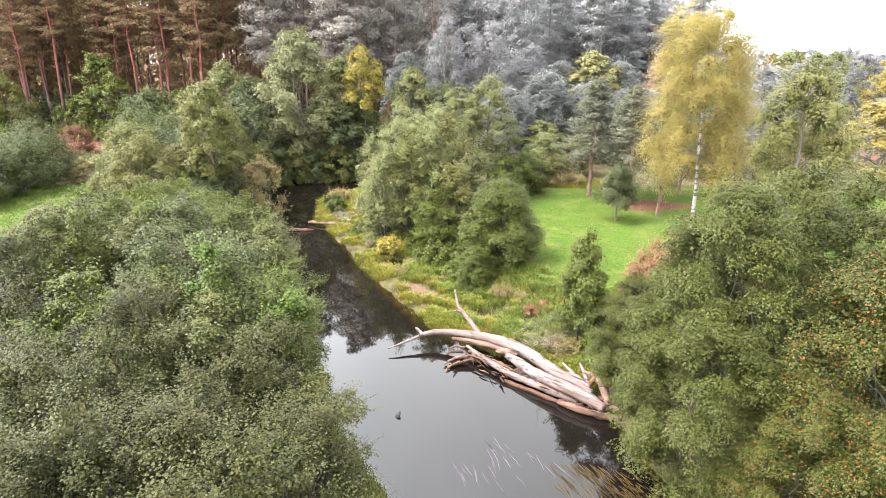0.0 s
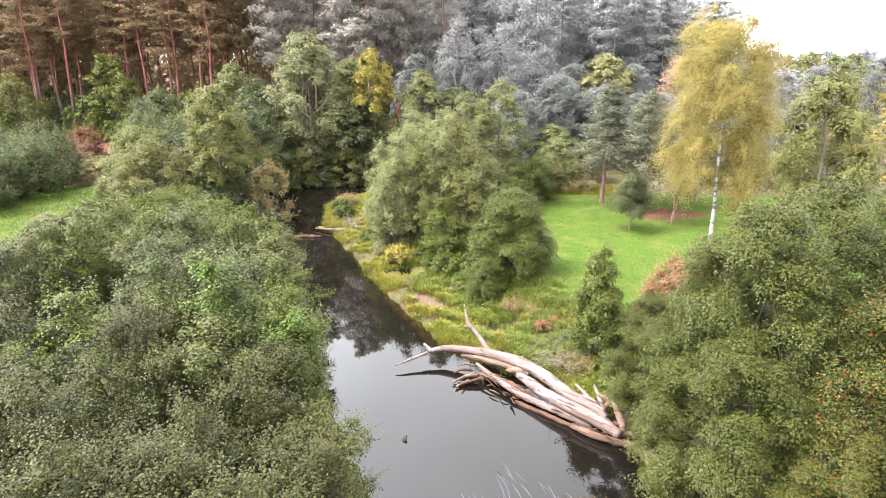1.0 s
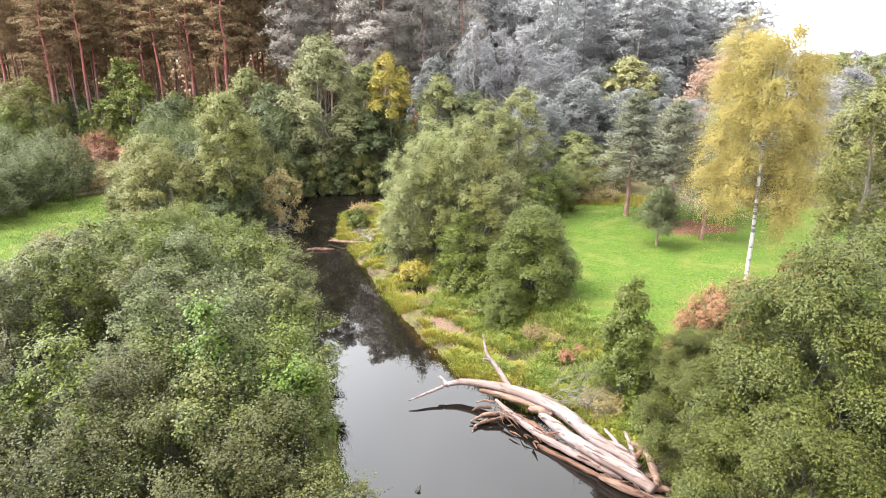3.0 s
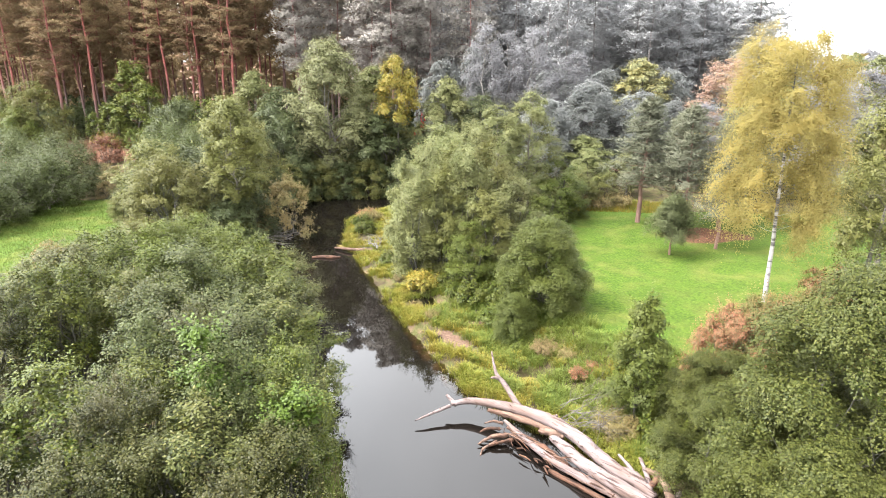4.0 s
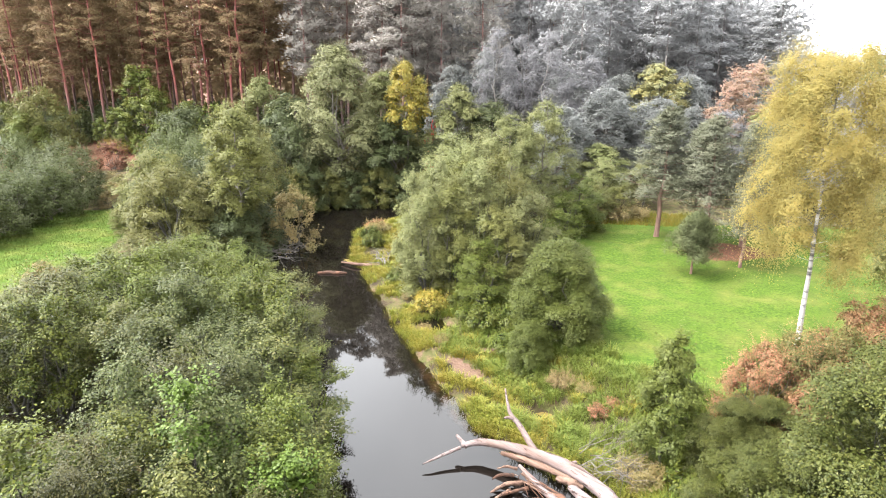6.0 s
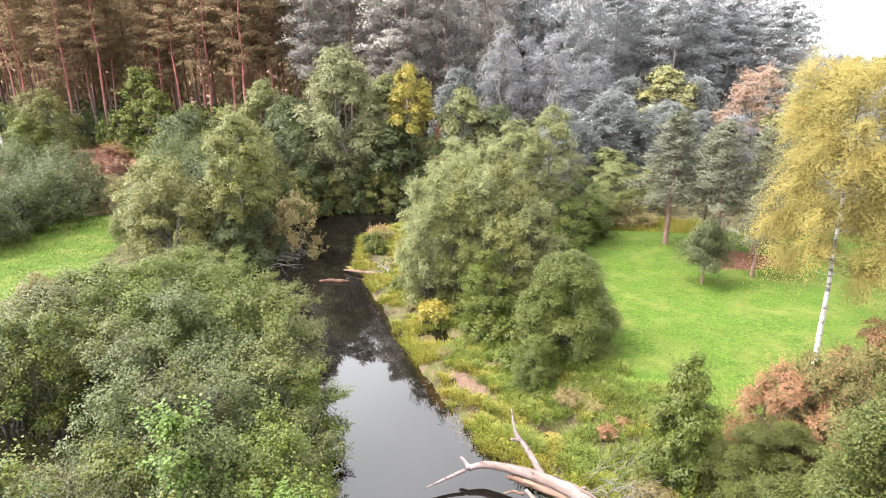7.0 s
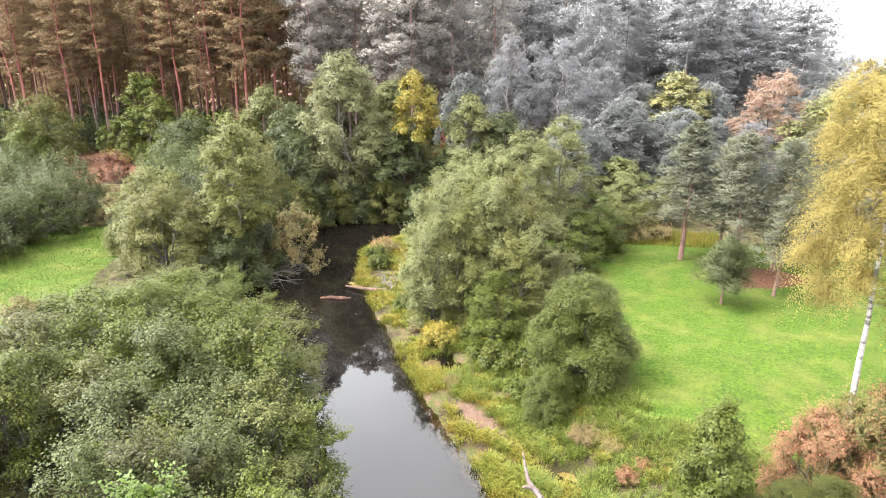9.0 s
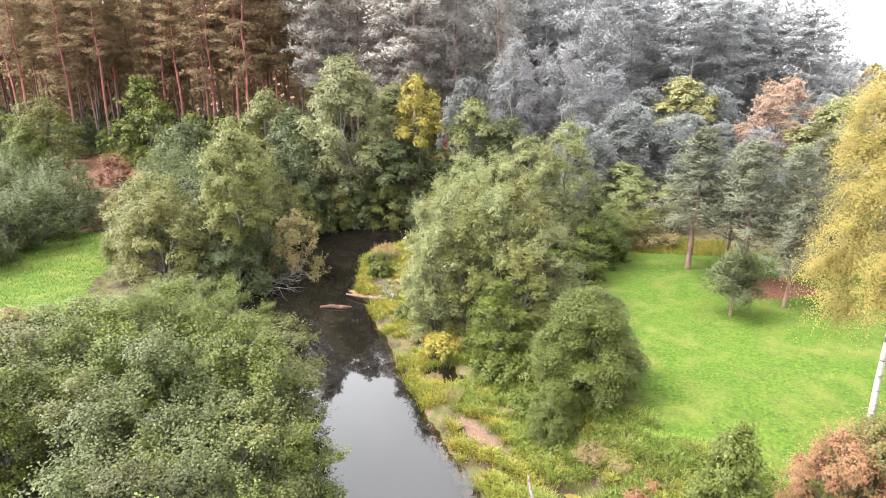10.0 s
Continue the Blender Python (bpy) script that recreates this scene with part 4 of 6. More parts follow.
# birch on the lawn
BIRCH = tree_kind(41, 2.15, 11.4, GOLD, 10500, (0.046, 0.036), 14, 0.8, 40, bark=BIRCH_BARK, up=0.1, droop=0.5, z0=4.0, profile=lambda u: math.sin(math.pi * (0.25 + 0.62 * u)) ** 0.6, girth=0.125, fork=0.08, lean=(-0.45, 0.0), size=(0.25, 0.42), inner=0.25, shoots=0, limb=0.06, wander=0.002, round_off=0.6)
plant("birch_tree", BIRCH, 10.35, 26.0, 0, 0.94, 1.0, "golden autumn birch with a white trunk on the lawn", "tree")
BIRCH_GREEN = tree_kind(42, 2.4, 9.5, OLIVE_GOLD, 2400, (0.095, 0.07), 12, 0.9, 22, bark=BARK, up=0.1, droop=0.5, z0=2.0, profile=column, girth=0.13, inner=0.3, limb=0.25)
plant("birch_tree", BIRCH_GREEN, 17.2, 31.5, 30, 1.0, 1.0, "yellow-green birch behind the alders", "tree")
plant("birch_tree", BIRCH_GREEN, 20.5, 36.0, 130, 1.0, 0.8, "yellow-green birch behind the alders", "tree")

# the round bush and the willows between lawn and river
MID_A = bush_kind(51, 2.1, 5.2, ROUND, 104000, (0.064, 0.045), lobes=48, skirt=1, heart=((0.3, 0.62), (0.52, 0.6), (0.72, 0.5)), bark=BARK_DARK, size=(0.22, 0.34), form=dict(tri=True, sprays=10, cap=(0.36, 0.62), reach=(0.7, 1.0), tilt=0.5, arch=0.5, shoots=0.06, round_off=0.35, core=0.14, core_size=2.0, low=0.9))
plant("round_bush", MID_A, 2.45, 29.3, 0, 0.90, 0.80, "rounded dark-green alder bush at the edge of the lawn", "bush")
plant("round_bush", MID_A, 1.15, 27.2, 90, 0.42, 0.40, "low green bush under the rounded alder", "bush")
WILLOW_FORM = dict(lobes=10, skirt=1, bark=BARK_DARK, z0=0.8, size=(0.30, 0.52), form=dict(tri=True, sprays=9, cap=(0.28, 0.5), reach=(0.75, 1.15), tilt=0.8, shoots=0.26, shoot_len=0.6, rise=1.0, round_off=0.3, core=0.10, core_size=1.9, low=0.8))
MID_W = [bush_kind(52, 1.4, 6.0, OLIVE, 18000, (0.085, 0.055), **WILLOW_FORM), bush_kind(53, 1.35, 6.0, OLIVE, 18000, (0.085, 0.055), **WILLOW_FORM), bush_kind(57, 1.35, 6.0, OLIVE_GOLD, 17000, (0.085, 0.055), **WILLOW_FORM), bush_kind(58, 1.4, 6.0, GREEN, 18000, (0.08, 0.055), **WILLOW_FORM)]
ALDER_TALL = tree_kind(54, 2.3, 9.0, OLIVE, 34000, (0.085, 0.06), lobes=26, z0=1.2, girth=0.12, bark=BARK, size=(0.20, 0.34), form=dict(tri=True, sprays=8, cap=(0.36, 0.62), tilt=0.5, shoots=0.15, shoot_len=0.6, round_off=0.3, core=0.06, core_size=1.8))
rng = np.random.default_rng(17)
count = 0
for row in range(7):
    for col in range(6):
        x = -5.4 + (col + 0.5 * (row % 2)) * 1.55 + rng.uniform(-0.3, 0.3)
        y = 32.6 + row * 1.5 + rng.uniform(-0.3, 0.3)
        out = math.hypot((x + 1.75 - 0.1 * (y - 36)) / 4.0, (y - 36.4) / 4.4)
        if out > 1.0 or (x < -1.2 and y < 34.3) or (x < -4.3 and y < 36.2) or x < -5.1:
            continue
        top = np.interp(out, [0, 0.45, 0.8, 1.0], [7.7, 7.4, 6.0, 4.0]) * rng.choice((0.84, 0.95, 1.0, 1.05))
        kind = (0, 1, 2, 0, 3, 1)[int(rng.integers(6))] if y < 36 else int(rng.integers(3))
        plant("willow_bush", MID_W[kind], x, y, rng.uniform(0, 360), rng.uniform(0.85, 1.1), (top - ground_z(x, y)) / 6.0, "tall olive-green willow bush between river and lawn" if kind < 3 else "dark green willow bush between river and lawn", "bush", "willows between river and lawn", 0.1)
for x, y, sx, sz in ((0.4, 42.6, 1.0, 0.86), (2.6, 43.8, 0.95, 0.94)):
    plant("alder_tree", ALDER_TALL, x, y, x * 99 + y, sx, sz, "airy olive-green alder above the willows", "tree", "alders behind the willows")
for x, y, k, sx, sz in ((4.4, 43.6, 3, 1.1, 0.72), (5.4, 45.2, 3, 1.0, 0.6), (-2.4, 42.6, 0, 1.3, 1.0), (-1.2, 44.4, 1, 1.3, 1.1), (3.6, 41.0, 3, 0.85, 0.52), (6.6, 47.8, 2, 0.9, 0.46), (-3.6, 46.4, 1, 1.5, 1.05), (2.0, 48.5, 0, 1.5, 1.0), (8.4, 48.6, 2, 0.8, 0.42), (-4.8, 43.0, 0, 1.2, 0.8)):
    plant("willow_bush", MID_W[k], x, y, x * 99 + y, sx, sz, "leafy green willow bush at the end of the lawn", "bush", "willows between river and lawn", 0.1)

LOW = {"fresh": bush_kind(55, 0.8, 0.9, FRESH, 230, (0.10, 0.06), 10, 0.35, 9), "yellow": bush_kind(56, 0.75, 0.7, MAPLE, 260, (0.09, 0.05), 10, 0.3, 9), "russet": bush_kind(57, 0.6, 0.6, RUSSET, 150, (0.10, 0.06), 10, 0.3, 7), "buff": bush_kind(58, 0.8, 0.6, BUFF, 220, (0.14, 0.03), 10, 0.4, 8, up=1.2)}
for kind, x, y, s in (("yellow", -3.3, 33.2, 1.15), ("yellow", -3.9, 34.3, 0.6), ("fresh", -0.6, 30.7, 1.1), ("fresh", -1.4, 31.6, 0.8), ("fresh", 0.6, 30.4, 1.0), ("fresh", -1.9, 33.2, 0.8), ("fresh", 0.3, 28.6, 0.9), ("fresh", 5.6, 20.2, 1.2),
                      ("russet", 3.4, 24.1, 0.6), ("russet", 3.9, 24.6, 0.45), ("buff", 2.3, 25.9, 0.7), ("buff", 3.1, 25.4, 0.5), ("buff", -2.4, 29.6, 0.5), ("buff", -3.4, 31.2, 0.5), ("buff", -4.6, 34.4, 0.5), ("russet", -9.0, 47.4, 1.2), ("buff", -8.6, 46.4, 1.2),
                      ("fresh", -8.8, 44.9, 1.0), ("fresh", -8.2, 43.2, 0.9), ("buff", 8.0, 47.8, 1.4), ("buff", 9.4, 48.4, 1.4), ("russet", 7.2, 48.2, 1.3), ("fresh", -5.6, 37.0, 0.8), ("fresh", 1.3, 26.6, 0.7), ("buff", 4.1, 21.2, 0.9)):
    name, label = {"fresh": ("shore_shrub", "low leafy green plant on the shore"), "yellow": ("yellow_tussock", "rounded yellow tussock on the shore"), "russet": ("russet_tussock", "small russet autumn plant on the bank"), "buff": ("dry_tussock", "dry buff grass tussock on the bank")}[kind]
    plant(name, LOW[kind], x, y, x * 88 + y * 9, s, s, label, "plant", "low plants of the shore")

# left bank further up: olive tree, bushes, hedge
LEFT_TREE = tree_kind(61, 2.1, 10.2, OLIVE_GOLD, 2300, (0.105, 0.08), 12, 0.7, 26, bark=BARK_PALE, z0=3.6, droop=0.1, girth=0.13, lean=(0.4, 0), inner=0.3)
plant("alder_tree", LEFT_TREE, -16.2, 40.6, 0, 1.0, 0.97, "tall thinning olive-gold alder by the bend", "tree")
FAR_FORM = dict(bark=BARK_DARK, size=(0.2, 0.36), form=dict(tri=True, sprays=9, cap=(0.3, 0.55), reach=(0.75, 1.15), tilt=0.7, shoots=0.2, shoot_len=0.6, rise=0.9, round_off=0.4, core=0.08, core_size=1.8, low=0.5))
FAR_B = [bush_kind(62, 2.6, 5.2, OLIVE_GOLD, 24000, (0.105, 0.075), lobes=24, **FAR_FORM), bush_kind(63, 2.6, 5.2, DARK, 18000, (0.12, 0.085), lobes=24, **FAR_FORM),
         bush_kind(64, 1.9, 4.5, BUFF, 13000, (0.10, 0.075), lobes=18, **FAR_FORM), bush_kind(65, 2.6, 4.2, HEDGE, 20000, (0.12, 0.07), lobes=26, bark=BARK, size=(0.2, 0.34), form=dict(tri=True, sprays=9, cap=(0.26, 0.46), reach=(0.75, 1.15), tilt=0.9, shoots=0.45, shoot_len=0.9, rise=1.6, round_off=0.35, core=0.08, core_size=1.7, low=0.5)), bush_kind(60, 2.6, 5.0, LIME, 16000, (0.12, 0.085), lobes=22, **FAR_FORM)]
for x, y, k, sx, sz in ((-19.6, 38.8, 0, 0.95, 0.95), (-16.2, 39.8, 1, 0.8, 0.72), (-17.6, 41.6, 0, 0.9, 1.0), (-16.0, 41.8, 1, 0.8, 0.85), (-13.6, 43.2, 2, 0.95, 1.15), (-24.6, 43.4, 3, 0.5, 0.45), (-26.2, 46.8, 3, 0.5, 0.5), (-23.6, 41.0, 0, 0.4, 0.4), (-21.8, 42.0, 0, 1.0, 1.0), (-18.8, 44.0, 1, 1.0, 1.1), (-22.0, 47.5, 3, 1.1, 1.2),
                        (-19.4, 49.6, 0, 1.1, 1.35), (-25.5, 51.0, 3, 1.2, 1.2), (-26.6, 48.6, 2, 0.6, 0.5), (-27.6, 50.4, 2, 0.7, 0.55), (-29.9, 49.2, 2, 0.55, 0.35), (-31.8, 52.0, 2, 0.6, 0.4), (-28.8, 47.0, 2, 0.4, 0.3), (-30.6, 50.6, 0, 0.4, 0.3), (-25.0, 45.2, 2, 0.45, 0.4), (-24.6, 48.6, 0, 0.6, 0.6), (-17.6, 54.5, 1, 1.0, 1.2)):
    plant("river_bush", FAR_B[k], x, y, x * 33, sx, sz, ("olive-green bush", "dark green bush", "buff autumn bush", "grey-green sallow bush")[k] + " by the river bend", "bush", "bushes by the river bend")
for x, y, s in ((-30.6, 37.6, 0.8), (-31.2, 40.4, 0.85), (-30.8, 43.2, 0.9), (-31.6, 46.2, 0.9), (-34.8, 38.8, 0.95), (-35.2, 42.4, 1.0), (-36.0, 46.4, 1.0), (-39.4, 41.0, 1.0), (-40.0, 46.0, 1.0), (-34.5, 50.5, 1.0), (-44.5, 44.0, 1.0)):
    plant("hedge_bush", FAR_B[3], x, y, x * 61 + y * 17, s, s, "grey-green bush of a dense row beside the meadow", "bush", "row of bushes by the meadow")
for x, y, k, s in ((-41, 53, 3, 0.9), (-49.5, 65.0, 4, 1.0), (-54.0, 66.0, 4, 1.3), (-47.0, 60.5, 3, 0.8), (-28.5, 57, 3, 1.0), (-28, 58, 1, 1.3), (-24, 59, 0, 1.3), (-58, 66, 1, 1.5), (-50, 68, 0, 1.4)):
    plant("forest_edge_bush", FAR_B[k], x, y, x * 61, s, s, "leafy green bush before the pine wood", "bush", "bushes before the pine wood")
UNDER = [bush_kind(67, 2.4, 4.6, DARK, 200, (0.26, 0.20), 8, 0.6, 12), bush_kind(68, 2.2, 5.0, FRESH, 220, (0.26, 0.20), 8, 0.6, 12)]
rng = np.random.default_rng(31)
for k in range(46):
    x = -70 + k * 2.35 + rng.uniform(-0.8, 0.8)
    y = np.interp(x, [-95, -56, -40, -24, 0, 20, 34], [86, 77, 77, 67, 69, 71, 76]) + rng.uniform(-2.0, 1.5)
    if abs(x + 42.5) < 4.5:
        continue
    light = -40 < x < -28 and k % 3 != 0
    plant("understorey_bush", UNDER[int(light)], x, y, k * 70, rng.uniform(0.8, 1.15), rng.uniform(0.6, 1.1) * (1.15 if light else 1.0), "light yellow-green shrub under the pines" if light else "dark shrub under the pines", "bush", "understorey of the pine wood")
LIME_SHRUB = tree_kind(69, 2.0, 7.6, LIME, 700, (0.17, 0.13), 9, 0.6, 16, z0=0.6, girth=0.1)
for x, y, s in ((-37.8, 70.0, 1.02), (-43.2, 71.0, 0.68), (-40.4, 71.8, 1.3), (-41.4, 69.4, 0.5), (-36.0, 69.0, 0.62), (-34.4, 70.6, 0.8), (-46.2, 72.5, 0.5), (-38.9, 67.6, 0.36)):
    plant("lime_shrub", LIME_SHRUB, x, y, x * 20, s, s, "bright lime-green young tree before the pines", "tree", "young trees before the pines")
ORANGE_BUSH = bush_kind(66, 1.4, 2.4, RUSSET, 260, (0.22, 0.12), 9, 0.5, 10)
plant("orange_bush", ORANGE_BUSH, -42.0, 53.6, 0, 0.62, 1.25, "small orange autumn bush before the pine wood", "bush")

THIN_BIRCH = tree_kind(70, 1.5, 13.0, OLIVE, 260, (0.22, 0.16), 9, 0.7, 10, bark=BIRCH_BARK, z0=9.0, girth=0.16, lean=(-1.5, 0), limb=0.25, wander=0.01)
plant("birch_tree", THIN_BIRCH, -49.5, 62.0, 0, 1.0, 1.0, "thin leaning birch with a bare white trunk", "tree")

# trees on the far bank
FAR_T = {"grey_green": tree_kind(71, 3.8, 12.4, SILVER, 4600, (0.125, 0.10), 10, 0.8, 36, bark=BARK, z0=0.6, droop=0.3, girth=0.17, profile=egg, inner=0.3, trunks=2),
         "yellow": tree_kind(72, 2.2, 11.0, MAPLE, 1500, (0.13, 0.10), 10, 0.6, 16, z0=5.2, droop=0.15, girth=0.12, profile=egg),
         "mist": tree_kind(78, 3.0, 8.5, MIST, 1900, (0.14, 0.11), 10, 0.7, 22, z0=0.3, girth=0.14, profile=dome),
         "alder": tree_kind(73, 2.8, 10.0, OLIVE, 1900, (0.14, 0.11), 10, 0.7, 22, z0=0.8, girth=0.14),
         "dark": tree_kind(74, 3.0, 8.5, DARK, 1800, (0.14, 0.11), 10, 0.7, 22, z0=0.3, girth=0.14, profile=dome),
         "ashen": tree_kind(75, 2.6, 13.0, ASHEN_HAZE, 1500, (0.12, 0.08), 10, 0.8, 28, bark=BARK_PALE, z0=2.5, girth=0.14, inner=0.2, shoots=6),
         "pink": tree_kind(76, 2.6, 10.2, PINK, 1700, (0.13, 0.10), 10, 0.7, 18, z0=2.0, girth=0.13),
         "lime": tree_kind(77, 2.4, 10.5, YELLOW, 1700, (0.13, 0.10), 10, 0.7, 18, z0=4.0, girth=0.13)}
FAR_LABEL = {"grey_green": "large olive-green alder leaning over the far bank", "yellow": "bright yellow autumn maple on the far bank", "alder": "green alder on the far bank",
             "dark": "dark green tree on the far bank", "mist": "tree before the pine wood, greyed for haze", "ashen": "half-bare ash-grey tree before the pines, paled for haze", "pink": "pinkish autumn rowan before the pines", "lime": "yellow-green autumn maple before the pines"}
WATER_EDGE = [("grey_green", -14.2, 57.8, 1.0, 1.0), ("yellow", -8.2, 57.6, 0.95, 1.06), ("alder", -3.8, 58.0, 1.0, 0.92), ("dark", -9.6, 58.2, 1.0, 0.85), ("dark", -18.6, 58.0, 1.0, 0.95), ("alder", -21.5, 59.5, 1.0, 0.9),
                           ("alder", -11.0, 61.5, 1.1, 0.95), ("dark", -5.6, 57.6, 0.9, 0.6), ("dark", -1.0, 58.5, 1.0, 0.9), ("ashen", -0.6, 64.5, 0.9, 1.05), ("ashen", 4.0, 65.0, 1.05, 1.02), ("ashen", 1.6, 67.5, 1.0, 1.0)]
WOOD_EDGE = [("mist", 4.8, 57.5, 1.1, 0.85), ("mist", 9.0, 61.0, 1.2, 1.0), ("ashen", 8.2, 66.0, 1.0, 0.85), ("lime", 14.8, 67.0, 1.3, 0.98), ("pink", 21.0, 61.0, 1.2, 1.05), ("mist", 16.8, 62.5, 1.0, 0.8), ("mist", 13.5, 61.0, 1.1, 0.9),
                           # Most mist trees below are haze-coloured fillers for the dark gaps.
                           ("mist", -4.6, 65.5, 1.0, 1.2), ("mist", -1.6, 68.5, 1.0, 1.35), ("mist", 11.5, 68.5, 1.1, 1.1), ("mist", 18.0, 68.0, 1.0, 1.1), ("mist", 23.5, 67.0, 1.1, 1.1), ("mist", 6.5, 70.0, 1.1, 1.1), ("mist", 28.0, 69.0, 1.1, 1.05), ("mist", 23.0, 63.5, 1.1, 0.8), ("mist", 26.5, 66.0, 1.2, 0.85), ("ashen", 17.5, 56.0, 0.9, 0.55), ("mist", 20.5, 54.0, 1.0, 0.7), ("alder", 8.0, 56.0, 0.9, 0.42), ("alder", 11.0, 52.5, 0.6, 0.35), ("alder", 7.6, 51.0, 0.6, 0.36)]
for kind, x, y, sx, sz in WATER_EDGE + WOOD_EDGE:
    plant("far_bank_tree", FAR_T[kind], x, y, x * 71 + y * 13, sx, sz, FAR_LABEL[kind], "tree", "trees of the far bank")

for x, y, k, s in ((-15.9, 53.9, 0, 0.75), (-14.4, 55.0, 1, 0.72), (-12.6, 55.6, 0, 0.72), (-10.4, 56.2, 1, 0.75), (-8.2, 56.4, 0, 0.75), (-6.2, 55.9, 1, 0.72), (-4.8, 54.6, 0, 0.75), (-2.6, 55.0, 1, 0.9), (-16.8, 52.0, 1, 0.75), (-17.2, 49.6, 0, 0.75), (-5.6, 53.4, 1, 0.7)):
    plant("overhanging_bush", FAR_B[(1, 0)[k]], x, y, x * 31, s, s * 0.95, "dark leafy bush overhanging the far water's edge", "bush", "bushes of the far water's edge")

for x, y, k, s in ((-19.5, 60.5, 0, 1.0), (-16.8, 60.2, 1, 0.9), (-13.2, 60.6, 1, 0.95), (-11.6, 59.4, 0, 0.8), (-8.8, 60.8, 1, 0.9), (-6.2, 60.2, 1, 0.85), (-3.4, 60.6, 0, 0.9), (-0.8, 60.9, 1, 0.9), (2.0, 60.5, 1, 0.85)):
    plant("overhanging_bush", FAR_B[(1, 0)[k]], x, y, x * 47, s, s, "dark leafy bush under the trees of the far bank", "bush", "bushes of the far water's edge")

# pines on the lawn
YOUNG_PINE = pine_kind(81, 1.05, 3.2, 0.75, 54, 11, 34, NEEDLE_LIGHT, 0.07, 0.15, 1.1, lambda u: (1 - u) ** 0.5 * 0.9 + 0.15, 0.040, BARK_YOUNG)
plant("young_pine", YOUNG_PINE, 10.05, 36.9, 0, 1.0, 1.0, "small bushy young pine on the lawn", "pine")
LAWN_PINE = [pine_kind(82, 1.6, 8.2, 2.3, 58, 10, 20, NEEDLE_YOUNG, 0.13, 0.24, 0.7, lambda u: (1 - u) ** 0.6 * 0.95 + 0.12, 0.052, BARK_YOUNG), pine_kind(83, 1.55, 6.4, 1.8, 50, 10, 20, NEEDLE_YOUNG, 0.11, 0.24, 0.7, lambda u: (1 - u) ** 0.6 * 0.95 + 0.12, 0.052, BARK_YOUNG)]
for x, y, k, sx, sz in ((9.9, 43.8, 0, 1.3, 0.98), (12.2, 41.4, 0, 1.15, 0.95), (13.0, 38.2, 1, 0.9, 0.82), (14.6, 42.4, 0, 1.05, 0.9), (12.6, 45.5, 1, 1.1, 1.1), (16.8, 45.0, 0, 1.1, 0.95)):
    plant("lawn_pine", LAWN_PINE[k], x, y, x * 40, sx, sz, "blue-green young pine with a bare reddish lower trunk", "pine", "pines of the lawn")

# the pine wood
PINES = [pine_kind(90 + k, 2.6, 19.0, clear, 54, 10, 30, mat, 0.15, 0.30, 0.7, None, 0.115, {"needle_haze": BARK_HAZE, "needle_half_haze": BARK_DULL}.get(mat.name, BARK_PINE), pads=5, calm=0.55) for k, (clear, mat) in enumerate(((7.0, NEEDLE), (8.0, NEEDLE), (3.5, NEEDLE_HAZE), (4.5, NEEDLE_HAZE), (6.0, NEEDLE_HALF_HAZE), (7.0, NEEDLE_HALF_HAZE)))]
PINES_BACK = [pine_kind(95 + k, 2.7, 19.5, clear, 34, 6, 12, mat, 0.17, 0.5, 0.6, None, 0.22, {"needle_haze": BARK_HAZE, "needle_half_haze": BARK_DULL}.get(mat.name, BARK_PINE), pads=5, calm=0.55) for k, (clear, mat) in enumerate(((8.0, NEEDLE), (5.0, NEEDLE_HAZE), (7.0, NEEDLE_HALF_HAZE)))]
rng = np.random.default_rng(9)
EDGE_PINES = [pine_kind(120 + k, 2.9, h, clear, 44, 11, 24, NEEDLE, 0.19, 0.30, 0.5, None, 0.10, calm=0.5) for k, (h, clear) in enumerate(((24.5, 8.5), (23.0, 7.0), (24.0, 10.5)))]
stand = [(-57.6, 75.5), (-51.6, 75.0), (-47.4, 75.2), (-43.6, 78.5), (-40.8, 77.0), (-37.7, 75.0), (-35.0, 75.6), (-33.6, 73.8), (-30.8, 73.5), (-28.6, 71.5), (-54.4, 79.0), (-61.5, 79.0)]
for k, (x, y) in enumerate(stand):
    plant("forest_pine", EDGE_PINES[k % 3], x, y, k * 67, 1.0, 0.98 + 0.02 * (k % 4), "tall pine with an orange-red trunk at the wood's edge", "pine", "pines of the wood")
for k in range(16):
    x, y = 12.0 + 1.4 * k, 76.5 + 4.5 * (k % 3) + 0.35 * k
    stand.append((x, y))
    plant("forest_pine", PINES[2 + k % 2], x, y, k * 101, 1.0, 1.0 - 0.012 * k, "tall pine at the corner of the wood, greyed for haze", "pine", "pines of the wood")
edge_count = len(stand)
for _ in range(6000):
    x, y = rng.uniform(-95, 34), rng.uniform(62, 104)
    front = np.interp(x, [-95, -56, -40, -24, 0, 20, 34], [88, 77, 76, 69, 70, 72, 78])
    if y < front or len(stand) > 135:
        continue
    gap = 2.6 + 0.06 * (y - front)
    if all((x - a) ** 2 + (y - b) ** 2 > gap * gap for a, b in stand):
        stand.append((x, y))
